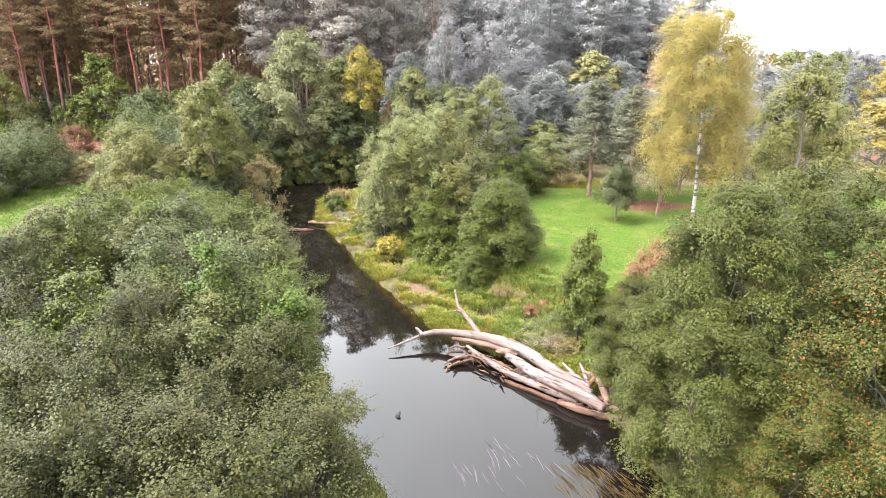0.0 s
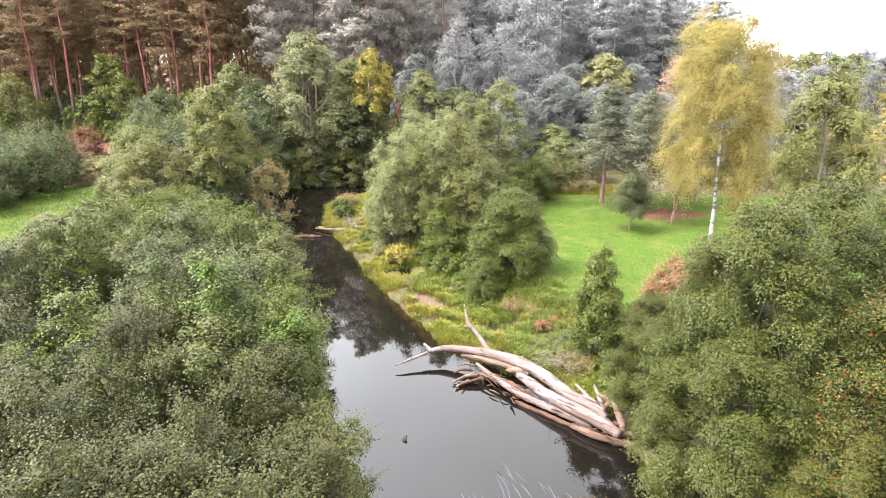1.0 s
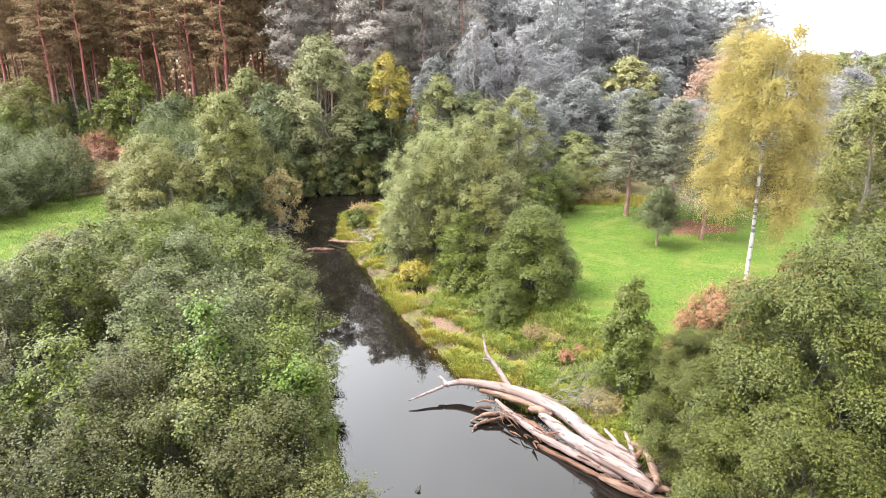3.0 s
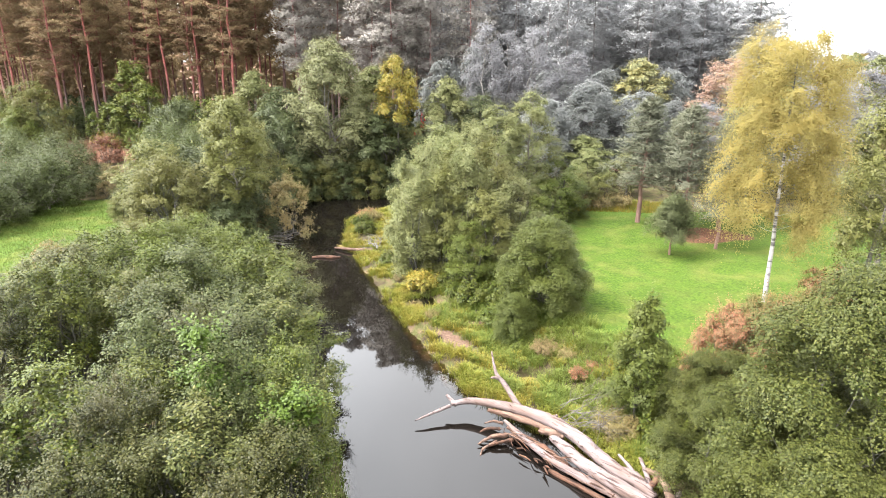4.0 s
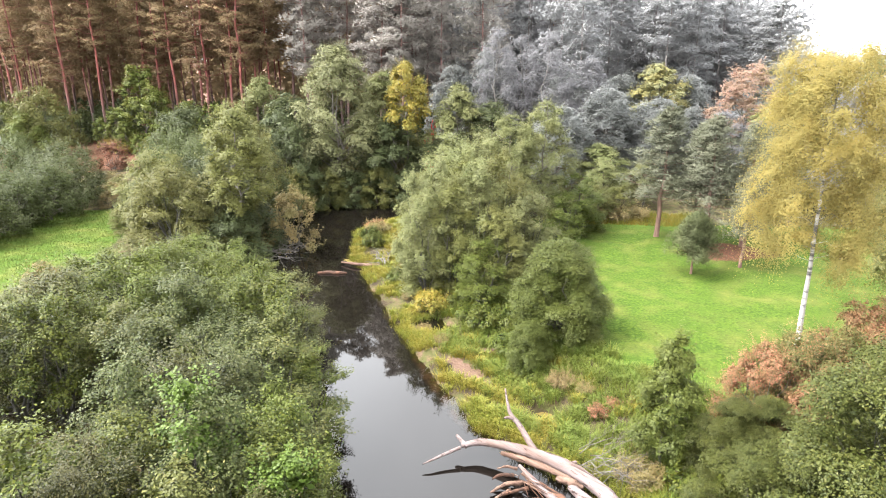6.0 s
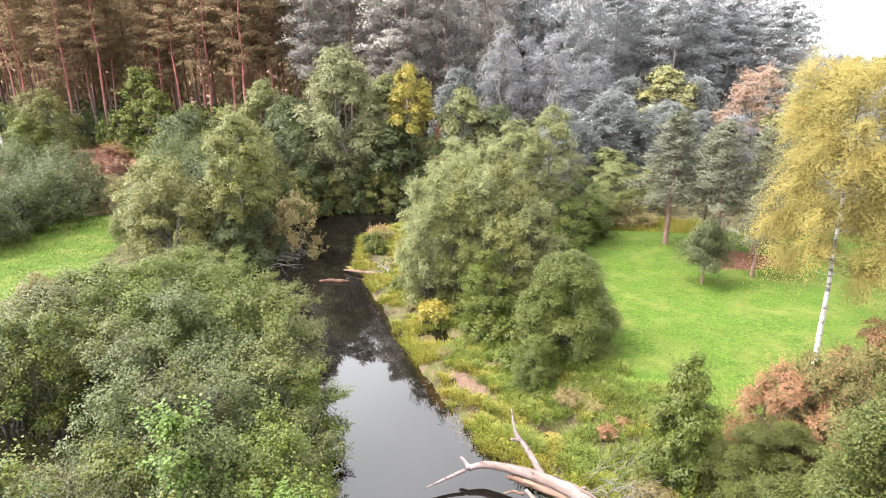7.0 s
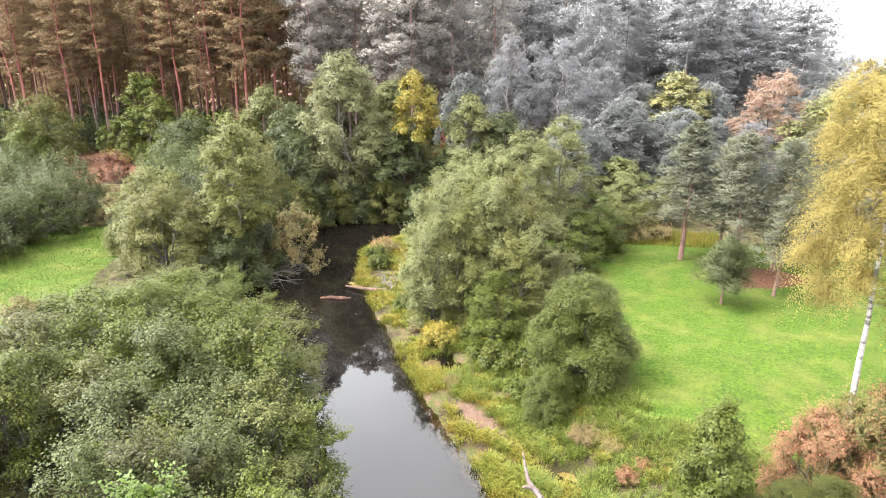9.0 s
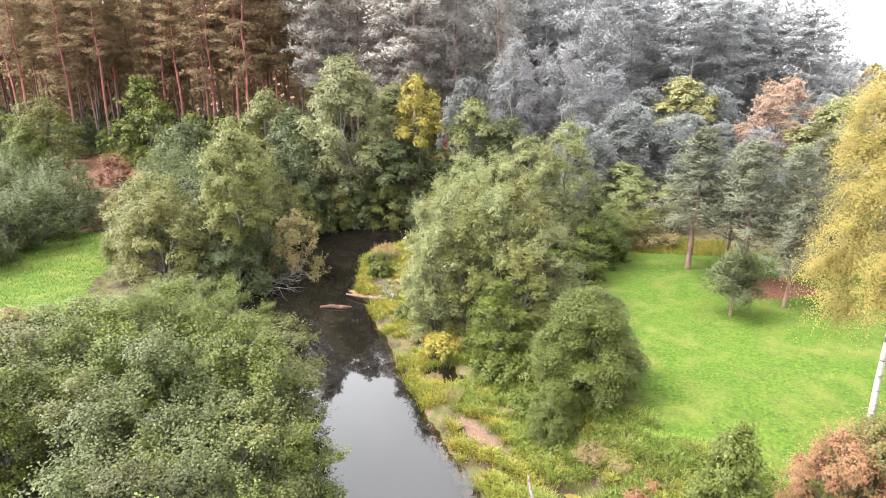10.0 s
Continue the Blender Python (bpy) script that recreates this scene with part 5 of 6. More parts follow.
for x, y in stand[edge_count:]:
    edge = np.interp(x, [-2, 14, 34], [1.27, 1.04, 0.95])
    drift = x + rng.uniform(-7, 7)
    tone = 0 if drift < -27 else 2 if drift < -6 else 1   # needles: brownish, half hazed, fully hazed in their colour
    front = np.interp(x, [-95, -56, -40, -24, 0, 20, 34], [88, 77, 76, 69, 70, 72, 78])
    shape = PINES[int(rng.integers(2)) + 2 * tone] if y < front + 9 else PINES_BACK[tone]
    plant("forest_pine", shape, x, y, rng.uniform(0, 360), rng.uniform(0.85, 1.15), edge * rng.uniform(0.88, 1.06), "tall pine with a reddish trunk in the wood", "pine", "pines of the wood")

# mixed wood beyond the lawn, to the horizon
MIX = [tree_kind(101, 3.2, 10.5, OLIVE, 1000, (0.21, 0.16), 8, 0.8, 18, z0=0.6, girth=0.16), tree_kind(102, 3.2, 10.5, ASHEN_HAZE, 1000, (0.21, 0.16), 8, 0.8, 18, z0=0.6, girth=0.16),
       tree_kind(103, 3.0, 10.0, GOLD, 1000, (0.21, 0.16), 8, 0.8, 18, z0=0.8, girth=0.16), tree_kind(104, 3.2, 10.0, BUFF, 1000, (0.21, 0.16), 8, 0.8, 18, z0=0.6, girth=0.16)]
MIX_LABEL = ("olive-green tree of the mixed wood", "ash-grey tree of the mixed wood, paled for haze", "golden autumn tree of the mixed wood", "buff autumn tree of the mixed wood")
stand = []
for _ in range(3000):
    x, y = rng.uniform(17, 110), rng.uniform(40, 130)
    if x < 17 + 0.22 * (y - 30) or x > 0.95 * y + 8 or len(stand) > 48:
        continue
    gap = 3.4 + 0.03 * (y - 40)
    if all((x - a) ** 2 + (y - b) ** 2 > gap * gap for a, b in stand):
        stand.append((x, y))
for x, y in stand:
    k = int(rng.choice(4, p=(0.42, 0.26, 0.16, 0.16)))
    plant("mixed_wood_tree", MIX[k], x, y, rng.uniform(0, 360), rng.uniform(0.9, 1.3), rng.uniform(0.55, 0.8) + 0.002 * y, MIX_LABEL[k], "tree", "trees of the mixed wood")


def far_woods(seed, count, x0, x1, y0, y1, height, mat, label, n=150, size=0.75, wide=0.28):
    """Distant treetops: many small clumps of leaves, one object."""
    rng = np.random.default_rng(seed)
    x, y = rng.uniform(x0, x1, count), rng.uniform(y0, y1, count)
    z = ground_height(x, y)
    tall = height * rng.uniform(0.7, 1.1, count)
    c = np.repeat(np.stack([x, y, z], 1), n, 0)
    h = np.repeat(tall, n)
    u = rng.uniform(0.05, 1, len(c))
    a = rng.uniform(0, 2 * np.pi, len(c))
    r = (wide * h) * np.sqrt(np.maximum(0, 1 - u ** 2.5)) * rng.uniform(0.6, 1.1, len(c))
    base = c + np.stack([r * np.cos(a), r * np.sin(a), u * h], 1)
    ax = unit(rng.normal(0, 1, base.shape))
    side = unit(np.cross(ax, rng.normal(0, 1, base.shape))) * size * 0.5
    v = np.stack([base - side, base + side, base + ax * size * rng.uniform(0.8, 1.6, (len(base), 1))], 1).reshape(-1, 3)
    f = np.arange(len(v), dtype=np.int32).reshape(-1, 3)
    out = unit(np.stack([np.cos(a), np.sin(a), np.full(len(c), 0.5)], 1))
    turned = (np.cross(v[1::3] - v[0::3], v[2::3] - v[0::3]) * out).sum(1) < 0
    f[turned] = f[turned][:, (1, 0, 2)]
    return tagged(new("far_woods", mesh_of("far_woods", v, f, mat, normals=np.repeat(out, 3, 0))), label, "woods", kind="stuff")


# Horizon woods: the haze is in the pale grey leaf colour.
far_woods(110, 360, 60, 420, 130, 330, 11.0, ASHEN_HAZE, "grey-green woods at the horizon, haze put into their colour", 110, 1.5)
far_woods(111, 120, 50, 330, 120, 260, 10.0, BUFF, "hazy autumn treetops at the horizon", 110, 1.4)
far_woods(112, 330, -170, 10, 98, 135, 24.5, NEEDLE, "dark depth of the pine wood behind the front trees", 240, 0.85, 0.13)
far_woods(114, 110, -6, 37, 90, 112, 20.5, NEEDLE_HAZE, "depth of the pine wood behind its corner, greyed for haze", 700, 0.4, 0.14)
far_woods(115, 60, 12, 35, 84, 96, 16.5, NEEDLE_HAZE, "treetops behind the corner of the pine wood, greyed for haze", 800, 0.3, 0.15)
far_woods(116, 60, -14, 12, 92, 104, 23.5, NEEDLE_HAZE, "depth of the pine wood, greyed for haze", 700, 0.4, 0.14)
# Unseen filler, added so that the gaps between the trunks turn dark.
far_woods(113, 260, -120, 32, 80, 100, 3.0, DARK, "low dark filler clumps deep in the pine wood", 60, 0.6, 0.6)


# ---- the dead trunk in the river ----
def crooked(points, radii, seed, sides=14, steps=6, rough=0.05):
    """A log through the given points, smoothly bent, with closed ends."""
    rng = np.random.default_rng(seed)
    p, r = np.asarray(points, float), np.asarray(radii, float)
    t = np.arange(len(p))
    s = np.linspace(0, len(p) - 1, (len(p) - 1) * steps + 1)
    out = np.empty((len(s), 3))
    m = np.gradient(p, axis=0)
    i = np.minimum(s.astype(int), len(p) - 2)
    u = (s - i)[:, None]
    out = (2 * u ** 3 - 3 * u ** 2 + 1) * p[i] + (u ** 3 - 2 * u ** 2 + u) * m[i] + (-2 * u ** 3 + 3 * u ** 2) * p[i + 1] + (u ** 3 - u ** 2) * m[i + 1]
    rr = np.interp(s, t, r) * (1 + rng.normal(0, rough * 0.6, len(s)))
    out = np.vstack([out[:1], out, out[-1:]])
    rr = np.concatenate([[rr[0] * 0.1], rr, [rr[-1] * 0.1]])
    d = out[2] - out[1]
    out[0] -= d * 0.02
    out[-1] += (out[-2] - out[-3]) * 0.02
    return tube(out, rr, sides, rough, rng)


dead = new("dead_tree")
dead.matrix_basis = pose(3.2, 19.2, 0)
tagged(dead, "bleached fallen dead tree with broken limbs lying in the river", "dead tree")


def log(name, points, radii, mat, seed, label="", sides=14, rough=0.05):
    v, f = crooked(points, radii, seed, sides, 6, rough)
    return part(name, mesh_of(name, v - np.array((3.2, 19.2, 0)), f, mat, True), dead, label)


log("main_trunk", [(4.55, 18.05, 0.40), (4.15, 18.5, 0.5), (3.72, 18.85, 0.57), (3.28, 19.42, 0.63), (2.86, 20.08, 0.68), (2.25, 20.78, 0.70), (1.6, 21.28, 0.69), (0.65, 21.82, 0.62), (-0.42, 22.2, 0.52), (-1.12, 22.08, 0.44)], [0.11, 0.15, 0.185, 0.2, 0.205, 0.2, 0.185, 0.155, 0.115, 0.075], WOOD, 1, "smooth bleached grey-pink trunk", 16, 0.035)
log("limb", [(-1.15, 22.0, 0.42), (-1.6, 21.75, 0.33), (-2.0, 21.5, 0.26), (-2.26, 21.36, 0.2)], [0.062, 0.05, 0.035, 0.015], WOOD, 2, "", 9)
log("limb", [(-0.95, 22.05, 0.42), (-1.15, 22.25, 0.52), (-1.3, 22.38, 0.6)], [0.07, 0.065, 0.045], WOOD, 3, "", 9)
log("limb", [(1.25, 21.5, 0.6), (0.95, 21.95, 0.82), (0.64, 22.41, 1.1), (0.4, 22.58, 1.3), (0.3, 22.75, 1.5), (0.19, 23.12, 1.92)], [0.105, 0.095, 0.085, 0.07, 0.05, 0.025], WOOD, 4, "upright bleached limb", 10)
log("limb", [(0.5, 22.5, 1.22), (0.3, 22.45, 1.3), (0.18, 22.4, 1.3)], [0.055, 0.05, 0.03], WOOD, 5, "", 8)
log("second_trunk", [(4.75, 17.25, 0.34), (4.38, 17.68, 0.42), (3.97, 18.06, 0.45), (3.45, 18.58, 0.46), (2.8, 19.3, 0.46), (2.45, 19.88, 0.46), (2.08, 20.5, 0.44)], [0.15, 0.185, 0.195, 0.195, 0.18, 0.165, 0.12], WOOD, 6, "smooth pale trunk stripped of bark", 16, 0.035)
log("torn_trunk", [(0.12, 21.88, 0.40), (0.6, 21.64, 0.45), (1.18, 21.36, 0.47), (1.74, 21.0, 0.48), (2.28, 20.62, 0.5)], [0.06, 0.10, 0.115, 0.10, 0.07], WOOD_TAN, 7, "tan torn trunk under the bleached one", 12, 0.09)
log("third_trunk", [(0.66, 21.45, 0.32), (1.02, 20.92, 0.28), (1.42, 20.35, 0.25), (2.17, 19.48, 0.22), (2.89, 18.89, 0.2), (3.67, 18.25, 0.18), (4.1, 17.95, 0.14)], [0.05, 0.085, 0.095, 0.11, 0.115, 0.105, 0.06], WOOD, 8, "narrow pale trunk at the waterline", 12, 0.05)
for k, (pts, r) in enumerate((([(1.72, 20.78, 0.44), (2.08, 20.56, 0.56), (2.45, 20.44, 0.5)], 0.12), ([(1.2, 20.95, 0.14), (1.8, 20.3, 0.16), (2.5, 19.5, 0.14)], 0.11), ([(1.9, 19.45, 0.02), (2.9, 18.62, 0.04), (3.9, 17.78, 0.03)], 0.085), ([(3.5, 18.05, 0.1), (4.3, 17.42, 0.12), (5.25, 17.1, 0.08)], 0.12), ([(0.75, 21.2, 0.22), (1.15, 20.72, 0.2), (1.6, 20.15, 0.18)], 0.06), ([(2.9, 19.5, 0.3), (3.5, 18.9, 0.34), (4.1, 18.35, 0.36)], 0.09))):
    log("bark_slab", pts, [r * 0.7, r, r * 0.6], (WOOD_TAN, WOOD_BARK, WOOD_BARK, WOOD_TAN, WOOD_TAN, WOOD_BARK)[k], 9 + k, "red-brown slab of loose bark" if k else "tan collar of torn bark", 10, 0.17)
log("root_plate", [(4.44, 18.7, 0.78), (4.78, 18.45, 0.72), (4.86, 17.9, 0.6), (4.9, 17.4, 0.36)], [0.06, 0.10, 0.115, 0.09], WOOD_TAN, 16, "torn pinkish root plate", 10, 0.12)
log("root_plate", [(3.75, 18.95, 0.62), (4.15, 18.62, 0.66), (4.5, 18.2, 0.52)], [0.07, 0.09, 0.05], WOOD, 17, "", 10, 0.08)
for k, (a, b, c, r) in enumerate((((0.75, 20.8, 0.22), (0.25, 20.7, 0.2), (-0.18, 20.45, 0.08), 0.07), ((0.5, 21.0, 0.3), (0.1, 20.95, 0.32), (-0.15, 20.85, 0.22), 0.055), ((0.4, 20.6, 0.12), (0.0, 20.25, 0.08), (-0.1, 20.0, 0.0), 0.045), ((0.9, 20.6, 0.22), (0.4, 20.45, 0.15), (0.05, 20.35, 0.06), 0.06), ((0.6, 21.2, 0.36), (0.3, 21.25, 0.4), (0.0, 21.2, 0.34), 0.05))):
    log("root", [a, b, c], [r, r * 0.9, r * 0.35], WOOD_BARK if k % 2 else WOOD_TAN, 20 + k, "", 8, 0.14)
for k, (a, b, r, m) in enumerate((((4.5, 18.3, 0.4), (4.32, 19.0, 0.95), 0.08, WOOD), ((4.45, 18.3, 0.5), (4.8, 18.5, 0.85), 0.09, WOOD_BARK), ((4.25, 18.5, 0.5), (3.8, 19.3, 0.8), 0.07, WOOD), ((4.8, 17.8, 0.3), (5.2, 18.1, 0.6), 0.10, WOOD), ((4.8, 17.5, 0.25), (5.2, 17.3, 0.3), 0.11, WOOD_TAN), ((4.7, 17.9, 0.3), (4.9, 17.4, 0.5), 0.08, WOOD_BARK), ((3.2, 19.3, 0.7), (3.05, 19.65, 0.98), 0.035, WOOD), ((1.3, 21.4, 0.62), (1.9, 21.35, 0.72), 0.09, WOOD_BARK), ((1.9, 21.0, 0.62), (2.3, 21.2, 0.75), 0.08, WOOD), ((0.9, 21.55, 0.62), (0.8, 21.62, 0.82), 0.03, WOOD))):
    a, b = np.array(a), np.array(b)
    log("broken_stub", [a, (a + b) / 2 + (0.03, 0.02, 0.02), b], [r, r * 0.9, r * 0.5], m, 40 + k, "", 8, 0.12)
rng = np.random.default_rng(77)
for k in range(64):
    a = np.array((rng.uniform(0.5, 4.3), 0, 0))
    a[1] = 21.7 - 0.95 * a[0] + rng.uniform(-0.3, 0.2)
    a[2] = rng.uniform(0.15, 0.4)
    d = np.array((0.72, -0.66, 0)) * rng.uniform(0.25, 0.9) + rng.normal(0, 0.12, 3)
    log("splinter", [a, a + d * 0.5 + (0, 0, 0.03), a + d], [0.012, 0.016, 0.005], (WOOD_BARK, WOOD_TAN, WOOD_BARK)[k % 3], 60 + k, "", 5, 0.1)
for k in range(16):
    x = rng.uniform(1.0, 4.6)
    a = np.array((x, 20.6 - 0.78 * x + rng.uniform(-0.25, 0.35) + 0.35, rng.uniform(0.02, 0.25)))
    d = np.array((0.72, -0.66, 0)) * rng.uniform(0.2, 0.55) + rng.normal(0, 0.06, 3)
    log("bark_strip", [a, a + d * 0.5 + (0, 0, 0.02), a + d], [0.02, 0.03, 0.01], WOOD_BARK, 160 + k, "", 6, 0.2)


def brushwood(name, seed, at, reach, count, size, mat, label, turn=0.0, lift=0.4, spread=0.7):
    """Bare forking twigs that start from one side."""
    rng = np.random.default_rng(seed)
    ob = new(name)
    ob.matrix_basis = pose(*at, 0, 0, turn)
    for k in range(count):
        a = np.array((rng.uniform(-0.2, 0.3) * reach, rng.uniform(-0.3, 0.3) * reach, rng.uniform(0.02, 0.2)))
        d = unit(np.array((1.0, rng.normal(0, spread), abs(rng.normal(0, lift))))) * reach * rng.uniform(0.5, 1.1)
        main = bend(a, a + d, rng, 6, wander=0.07)
        pcs = [tube(main, np.linspace(size, size * 0.25, 6), 5)]
        for j in range(4):
            s = main[int(rng.integers(1, 5))]
            e = s + unit(d + rng.normal(0, 0.6 * reach, 3)) * reach * rng.uniform(0.2, 0.5)
            e[2] = max(e[2], 0.02)
            pcs.append(tube(bend(s, e, rng, 4), np.linspace(size * 0.5, size * 0.12, 4), 4))
        v, f = joined(pcs)
        part("branch", mesh_of("branch", v, f, mat, True), ob)
    return tagged(ob, label, "brushwood")


brushwood("brushwood", 1, (2.6, 21.3, 0.5), 2.3, 14, 0.014, BARK, "bare grey-brown twigs tangled behind the dead trunk", -22)
brushwood("brushwood", 2, (-15.6, 40.9, 0.02), 3.3, 11, 0.035, BARK_PALE, "bare pale branches lying in the water by the bank", 8, 0.06, 0.2)
brushwood("brushwood", 3, (-15.2, 43.6, 0.02), 1.8, 4, 0.03, BARK_PALE, "pale broken branches at the water's edge", 20, 0.2, 0.3)
brushwood("brushwood", 4, (-6.6, 39.0, 0.3), 1.5, 5, 0.04, BARK_PALE, "weathered broken branches on the shore", 130, 0.35, 0.6)
floating = new("floating_log")
floating.matrix_basis = pose(-9.7, 38.35, 0.03)
v, f = crooked([(-0.85, -0.1, 0), (-0.3, 0.02, 0.02), (0.3, 0.0, 0.02), (0.85, 0.1, 0)], [0.07, 0.11, 0.12, 0.06], 90, 10)
part("log", mesh_of("log", v, f, WOOD_BARK, True), floating)
tagged(floating, "short tan log floating in the dark water", "log")
leaning = new("leaning_log")
leaning.matrix_basis = pose(-8.4, 39.6, 0.12)
v, f = crooked([(-1.2, 0.5, 0.0), (-0.3, 0.1, 0.06), (0.6, -0.1, 0.10), (1.5, -0.3, 0.2)], [0.05, 0.09, 0.10, 0.08], 91, 10)
part("log", mesh_of("log", v, f, WOOD_TAN, True), leaning)
tagged(leaning, "mossy pale log lying from the shore into the water", "log")
snag = new("water_snag")
snag.matrix_basis = pose(-1.52, 17.2, 0)
v, f = crooked([(-0.1, -0.05, -0.1), (0.0, 0.0, 0.05), (0.04, 0.06, 0.14)], [0.08, 0.06, 0.02], 92, 8)
part("stub", mesh_of("stub", v, f, BARK_DARK, True), snag)
tagged(snag, "small dark snag standing out of the water", "snag")


# ---- grass, sedge, water weed ----
def blades(name, seed, count, region, pick, height, width, mat, label, lean=0.35):
    """Single blades scattered over a region, kept where pick() allows."""
    rng = np.random.default_rng(seed)
    x, y = rng.uniform(region[0], region[1], count * 4), rng.uniform(region[2], region[3], count * 4)
    d, right = river_distance(x, y)
    keep = np.flatnonzero(rng.uniform(0, 1, len(x)) < pick(x, y, d, right))[:count]
    x, y = x[keep], y[keep]
    z = ground_height(x, y)
    n = len(x)
    tuft = 0.6 + 0.5 * (ripple_noise(x * 3.1, y * 3.3) + 1) / 2
    h = rng.uniform(*height, n) * tuft
    a = rng.uniform(0, 2 * np.pi, n)
    tip = np.stack([np.cos(a) * h * lean, np.sin(a) * h * lean, h], 1) * rng.uniform(0.7, 1.2, (n, 1))
    b = rng.uniform(0, 2 * np.pi, n)
    w = rng.uniform(*width, n)
    s = np.stack([np.cos(b) * w, np.sin(b) * w, np.zeros(n)], 1) * 0.5
    p = np.stack([x, y, z - 0.02], 1)
    v = np.stack([p - s, p + s, p + tip], 1).reshape(-1, 3)
    return tagged(new(name, mesh_of(name, v, np.arange(len(v), dtype=np.int32).reshape(-1, 3), mat)), label, "grass", kind="stuff")


def tussocks(name, seed, count, region, pick, height, mat, label, each=46, spread=0.16):
    """Tufts of arching blades, each blade two triangles."""
    rng = np.random.default_rng(seed)
    x, y = rng.uniform(region[0], region[1], count * 6), rng.uniform(region[2], region[3], count * 6)
    d, right = river_distance(x, y)
    keep = np.flatnonzero(rng.uniform(0, 1, len(x)) < pick(x, y, d, right))[:count]
    x, y = x[keep], y[keep]
    z = np.maximum(ground_height(x, y), -0.05)
    n = len(x) * each
    c = np.repeat(np.stack([x, y, z], 1), each, 0)
    h = np.repeat(rng.uniform(*height, len(x)), each) * rng.uniform(0.6, 1.15, n)
    a = rng.uniform(0, 2 * np.pi, n)
    r = np.abs(rng.normal(0, 1, n)) * spread
    out = np.stack([np.cos(a), np.sin(a), np.zeros(n)], 1)
    base = c + out * r[:, None] - (0, 0, 0.03)
    mid = base + out * (0.22 * h)[:, None] + np.stack([np.zeros(n), np.zeros(n), 0.75 * h], 1)
    tip = base + out * (0.62 * h)[:, None] + np.stack([np.zeros(n), np.zeros(n), 0.9 * h], 1)
    s = np.stack([-np.sin(a), np.cos(a), np.zeros(n)], 1) * rng.uniform(0.006, 0.014, n)[:, None]
    v = np.stack([base - s, base + s, mid + s, tip, mid - s], 1).reshape(-1, 3)
    k = np.arange(n)[:, None] * 5
    f = np.vstack([k + (0, 1, 2), k + (0, 2, 4), k + (4, 2, 3)])
    return tagged(new(name, mesh_of(name, v, f.astype(np.int32), mat)), label, "grass", kind="stuff")


def off_sand(x, y):
    return (np.hypot(((x + 1.3) * 0.62 - (y - 27.35) * 0.78) / 1.45, ((x + 1.3) * 0.78 + (y - 27.35) * 0.62) / 0.5) > 1.0) & (np.hypot((x + 0.25) / 0.7, (y - 28.8) / 0.35) > 1.0)


tussocks("sedge", 1, 1700, (-11, 5, 18, 51), lambda x, y, d, r: r * (d > -0.05) * (d < 4.6) * np.clip(1.1 - d * 0.2, 0, 1) * off_sand(x, y) * (np.hypot((x - 1.7) / 1.0, (y - 24.5) / 0.42) > 1) * (np.hypot((x + 3.0) / 1.15, (y - 31.5) / 1.05) > 1) * (ripple_noise(x * 1.2, y * 1.3) > -0.3), (0.16, 0.36), SEDGE, "yellow-green sedge tufts along the shore")
tussocks("bank_weeds", 6, 900, (-4, 8, 18, 33), lambda x, y, d, r: r * (d > 0.9) * (d < 6.0) * off_sand(x, y) * (np.hypot((x - 1.7) / 1.0, (y - 24.5) / 0.42) > 1) * (np.hypot((x + 3.0) / 1.15, (y - 31.5) / 1.05) > 1), (0.22, 0.46), WEED, "lush green weeds between shore and lawn")
blades("bank_grass", 2, 16000, (-10, 1, 8, 32), lambda x, y, d, r: ~r * (d > -0.1) * (d < 1.6), (0.2, 0.5), (0.015, 0.035), WEED, "lush green grass on the left bank")
blades("lawn_grass", 3, 36000, (1, 21, 19, 48), lambda x, y, d, r: (d > 3.4) * np.clip((d - 3.4) / 2, 0, 1) * (np.hypot((x - 13.2) / 3.4, (y - 41) / 2) > 0.9), (0.03, 0.08), (0.015, 0.04), LAWN_BLADE, "short bright green lawn grass")
blades("meadow_grass", 4, 30000, (-31, -18, 27, 46), lambda x, y, d, r: (d > 5.5) * 1.0, (0.06, 0.16), (0.02, 0.045), LAWN_BLADE, "short green meadow grass")
blades("dry_grass", 5, 9000, (3, 14, 46.5, 50), lambda x, y, d, r: (d > 4) * 1.0, (0.15, 0.5), (0.02, 0.05), SEDGE, "tall dry grass at the end of the lawn")


def ribbons(name, seed, count, spots, length, width, heading, mat, label):
    """Weed that trails flat in the current at the surface."""
    rng = np.random.default_rng(seed)
    vs, fs, at = [], [], 0
    for _ in range(count):
        cx, cy, rx, ry = spots[int(rng.integers(len(spots)))]
        p = np.array((cx + rng.uniform(-rx, rx), cy + rng.uniform(-ry, ry)))
        h, L, w = radians(heading + rng.normal(0, 6)), rng.uniform(*length), rng.uniform(*width)
        n = 5
        for k in range(n):
            q = p + np.array((math.cos(h), math.sin(h))) * L * k / (n - 1)
            ww = w * math.sin(math.pi * (k + 0.6) / (n + 0.2))
            vs += [(q[0] - math.sin(h) * ww, q[1] + math.cos(h) * ww, 0.006), (q[0] + math.sin(h) * ww, q[1] - math.cos(h) * ww, 0.006)]
            if k:
                fs.append((at + 2 * k - 2, at + 2 * k - 1, at + 2 * k + 1, at + 2 * k))
            h += rng.normal(0, 0.04)
        at += 2 * n
    return tagged(new(name, mesh_of(name, np.array(vs), np.array(fs), mat)), label, "water weed", kind="stuff")


ribbons("water_weed", 1, 150, [(3.4, 14.6, 0.7, 0.5), (4.6, 14.4, 0.8, 0.6), (5.0, 13.8, 0.6, 0.5)], (0.3, 0.8), (0.008, 0.02), -62, GOLD_WEED, "golden water weed trailing in the current")
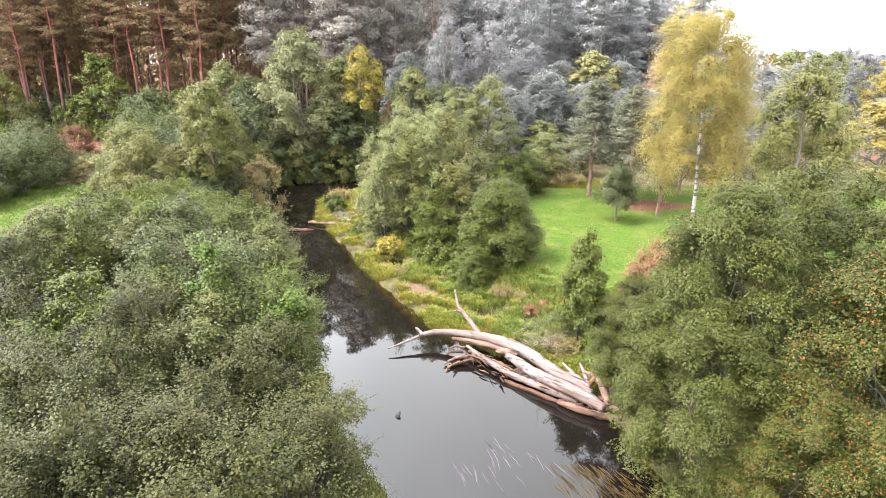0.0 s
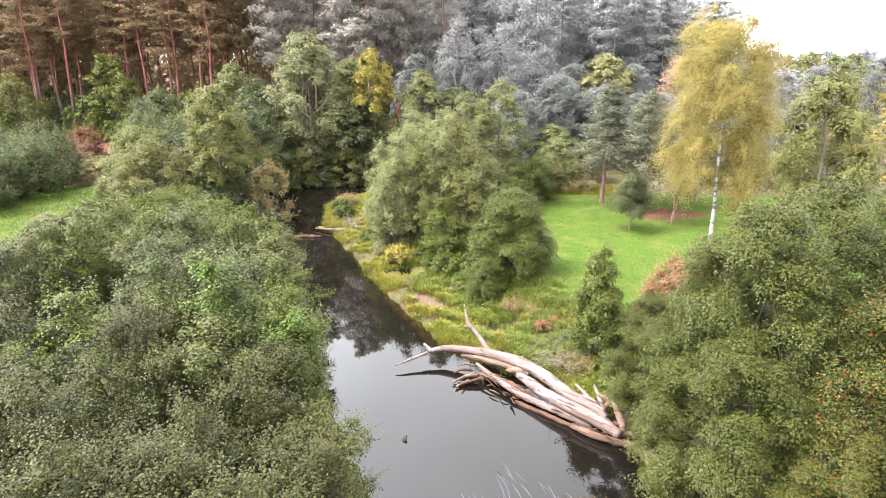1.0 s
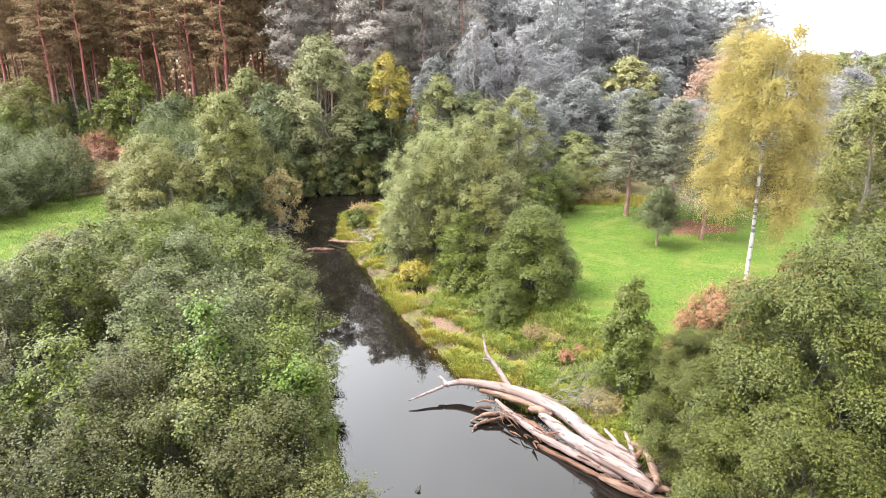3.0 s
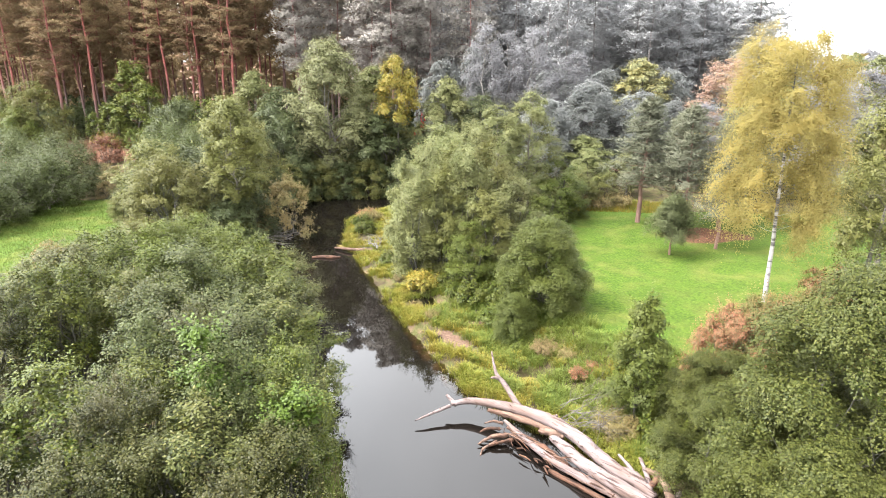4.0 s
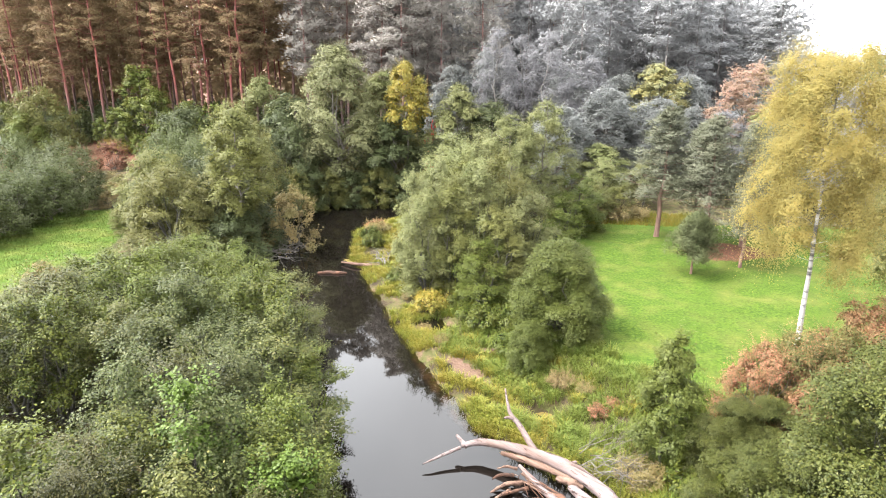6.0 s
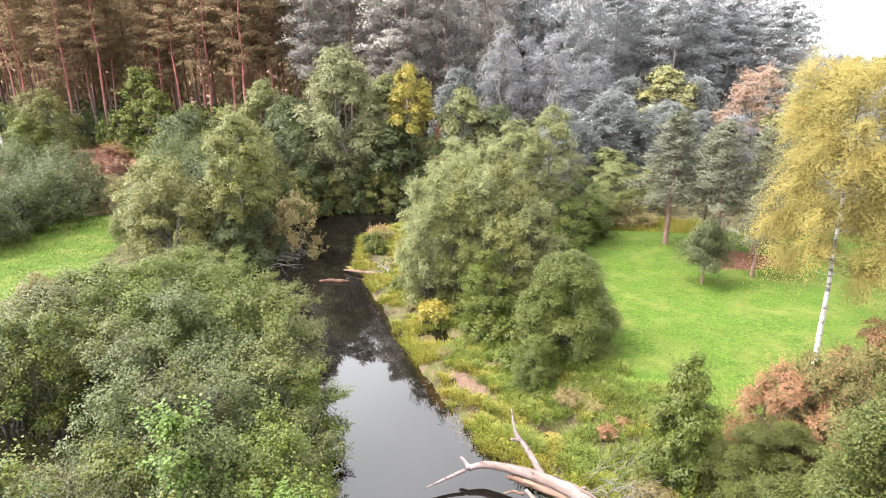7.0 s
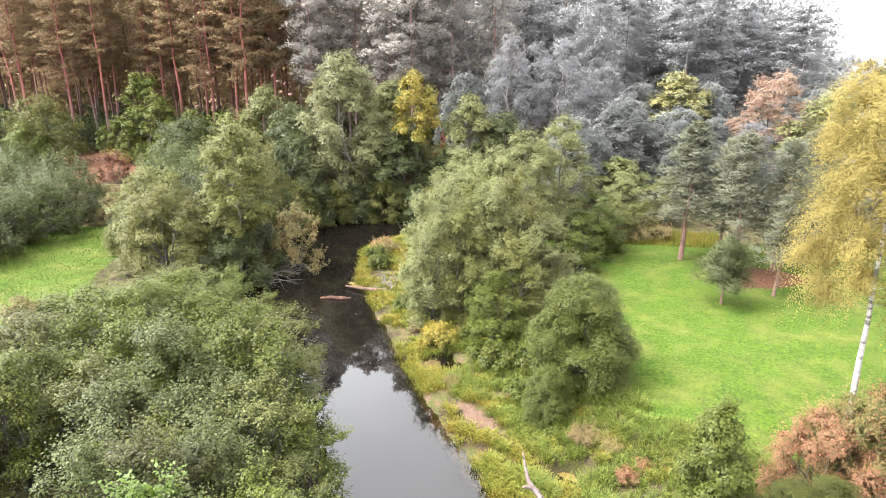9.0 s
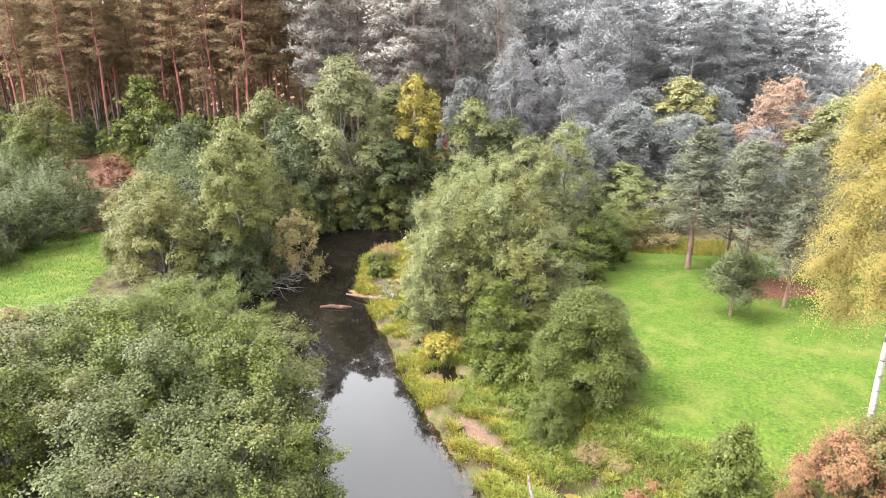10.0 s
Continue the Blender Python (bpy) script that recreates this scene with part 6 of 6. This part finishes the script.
ribbons("water_weed_pale", 2, 26, [(1.3, 15.8, 0.3, 0.5), (1.5, 15.0, 0.6, 0.5), (0.2, 14.7, 0.6, 0.4), (2.6, 15.2, 0.4, 0.4)], (0.4, 0.9), (0.006, 0.016), -65, PALE_WEED, "pale water weed streaks near the surface")


def mat_of_algae(name, seed, at, half, turn, mat, label):
    """A thin floating mat with a ragged edge."""
    rng = np.random.default_rng(seed)
    bm = bmesh.new()
    ring = []
    for k in range(40):
        a = 2 * math.pi * k / 40
        r = 1 + 0.22 * math.sin(3 * a + seed) + 0.15 * math.sin(7 * a + 2 * seed) + rng.normal(0, 0.1)
        ring.append(bm.verts.new((half[0] * r * math.cos(a), half[1] * r * math.sin(a), 0.0)))
    bm.faces.new(ring)
    ext = bmesh.ops.extrude_face_region(bm, geom=list(bm.faces))
    for v in ext["geom"]:
        if isinstance(v, bmesh.types.BMVert):
            v.co.z += 0.02
    bmesh.ops.recalc_face_normals(bm, faces=list(bm.faces))
    me = bpy.data.meshes.new(name)
    bm.to_mesh(me)
    bm.free()
    me.materials.append(mat)
    ob = new(name, me)
    ob.matrix_basis = pose(*at, 0, 0, turn)
    return tagged(ob, label, "algae")


mat_of_algae("algae_mat", 5, (1.2, 25.0, 0.004), (0.4, 0.14), -35, ALGAE, "ochre-yellow algae mat floating in the inlet")
mat_of_algae("algae_mat", 4, (1.95, 24.6, 0.005), (1.1, 0.22), -28, ALGAE, "ochre-yellow algae mat floating in the inlet")
mat_of_algae("algae_mat", 7, (-8.9, 40.6, 0.005), (0.9, 0.25), -20, ALGAE, "pale yellow-green algae mat at the shore")

for x, y, k in ((-43.5, 71.5, 2.0), (-41.8, 69.8, 1.5), (-39.2, 71.0, 2.2), (-45.6, 72.6, 1.7), (-36.9, 68.2, 1.6)):
    plant("yellow_shrub", LOW["yellow"], x, y, x * 31, k, k, "low yellow autumn shrub at the foot of the pines", "bush", "yellow shrubs under the pines")
# a red-leaved sapling under the yellow maple, red twiggy bush by the dirt path
RED_SAPLING = bush_kind(59, 0.7, 1.2, BERRY_LEAF, 120, (0.14, 0.10), 9, 0.3, 6)
plant("red_sapling", RED_SAPLING, -6.4, 59.6, 0, 0.9, 4.6, "slender sapling with bright red autumn leaves", "tree")
RUST_BUSH = bush_kind(94, 1.7, 3.0, RUST, 6000, (0.11, 0.06), lobes=14, size=(0.24, 0.4), form=dict(tri=True, sprays=8, shoots=0.4, shoot_len=0.7, rise=1.4))
plant("red_twig_bush", RUST_BUSH, -38.0, 61.6, 30, 1.0, 0.95, "reddish-brown twiggy bush beside the dirt path", "bush")
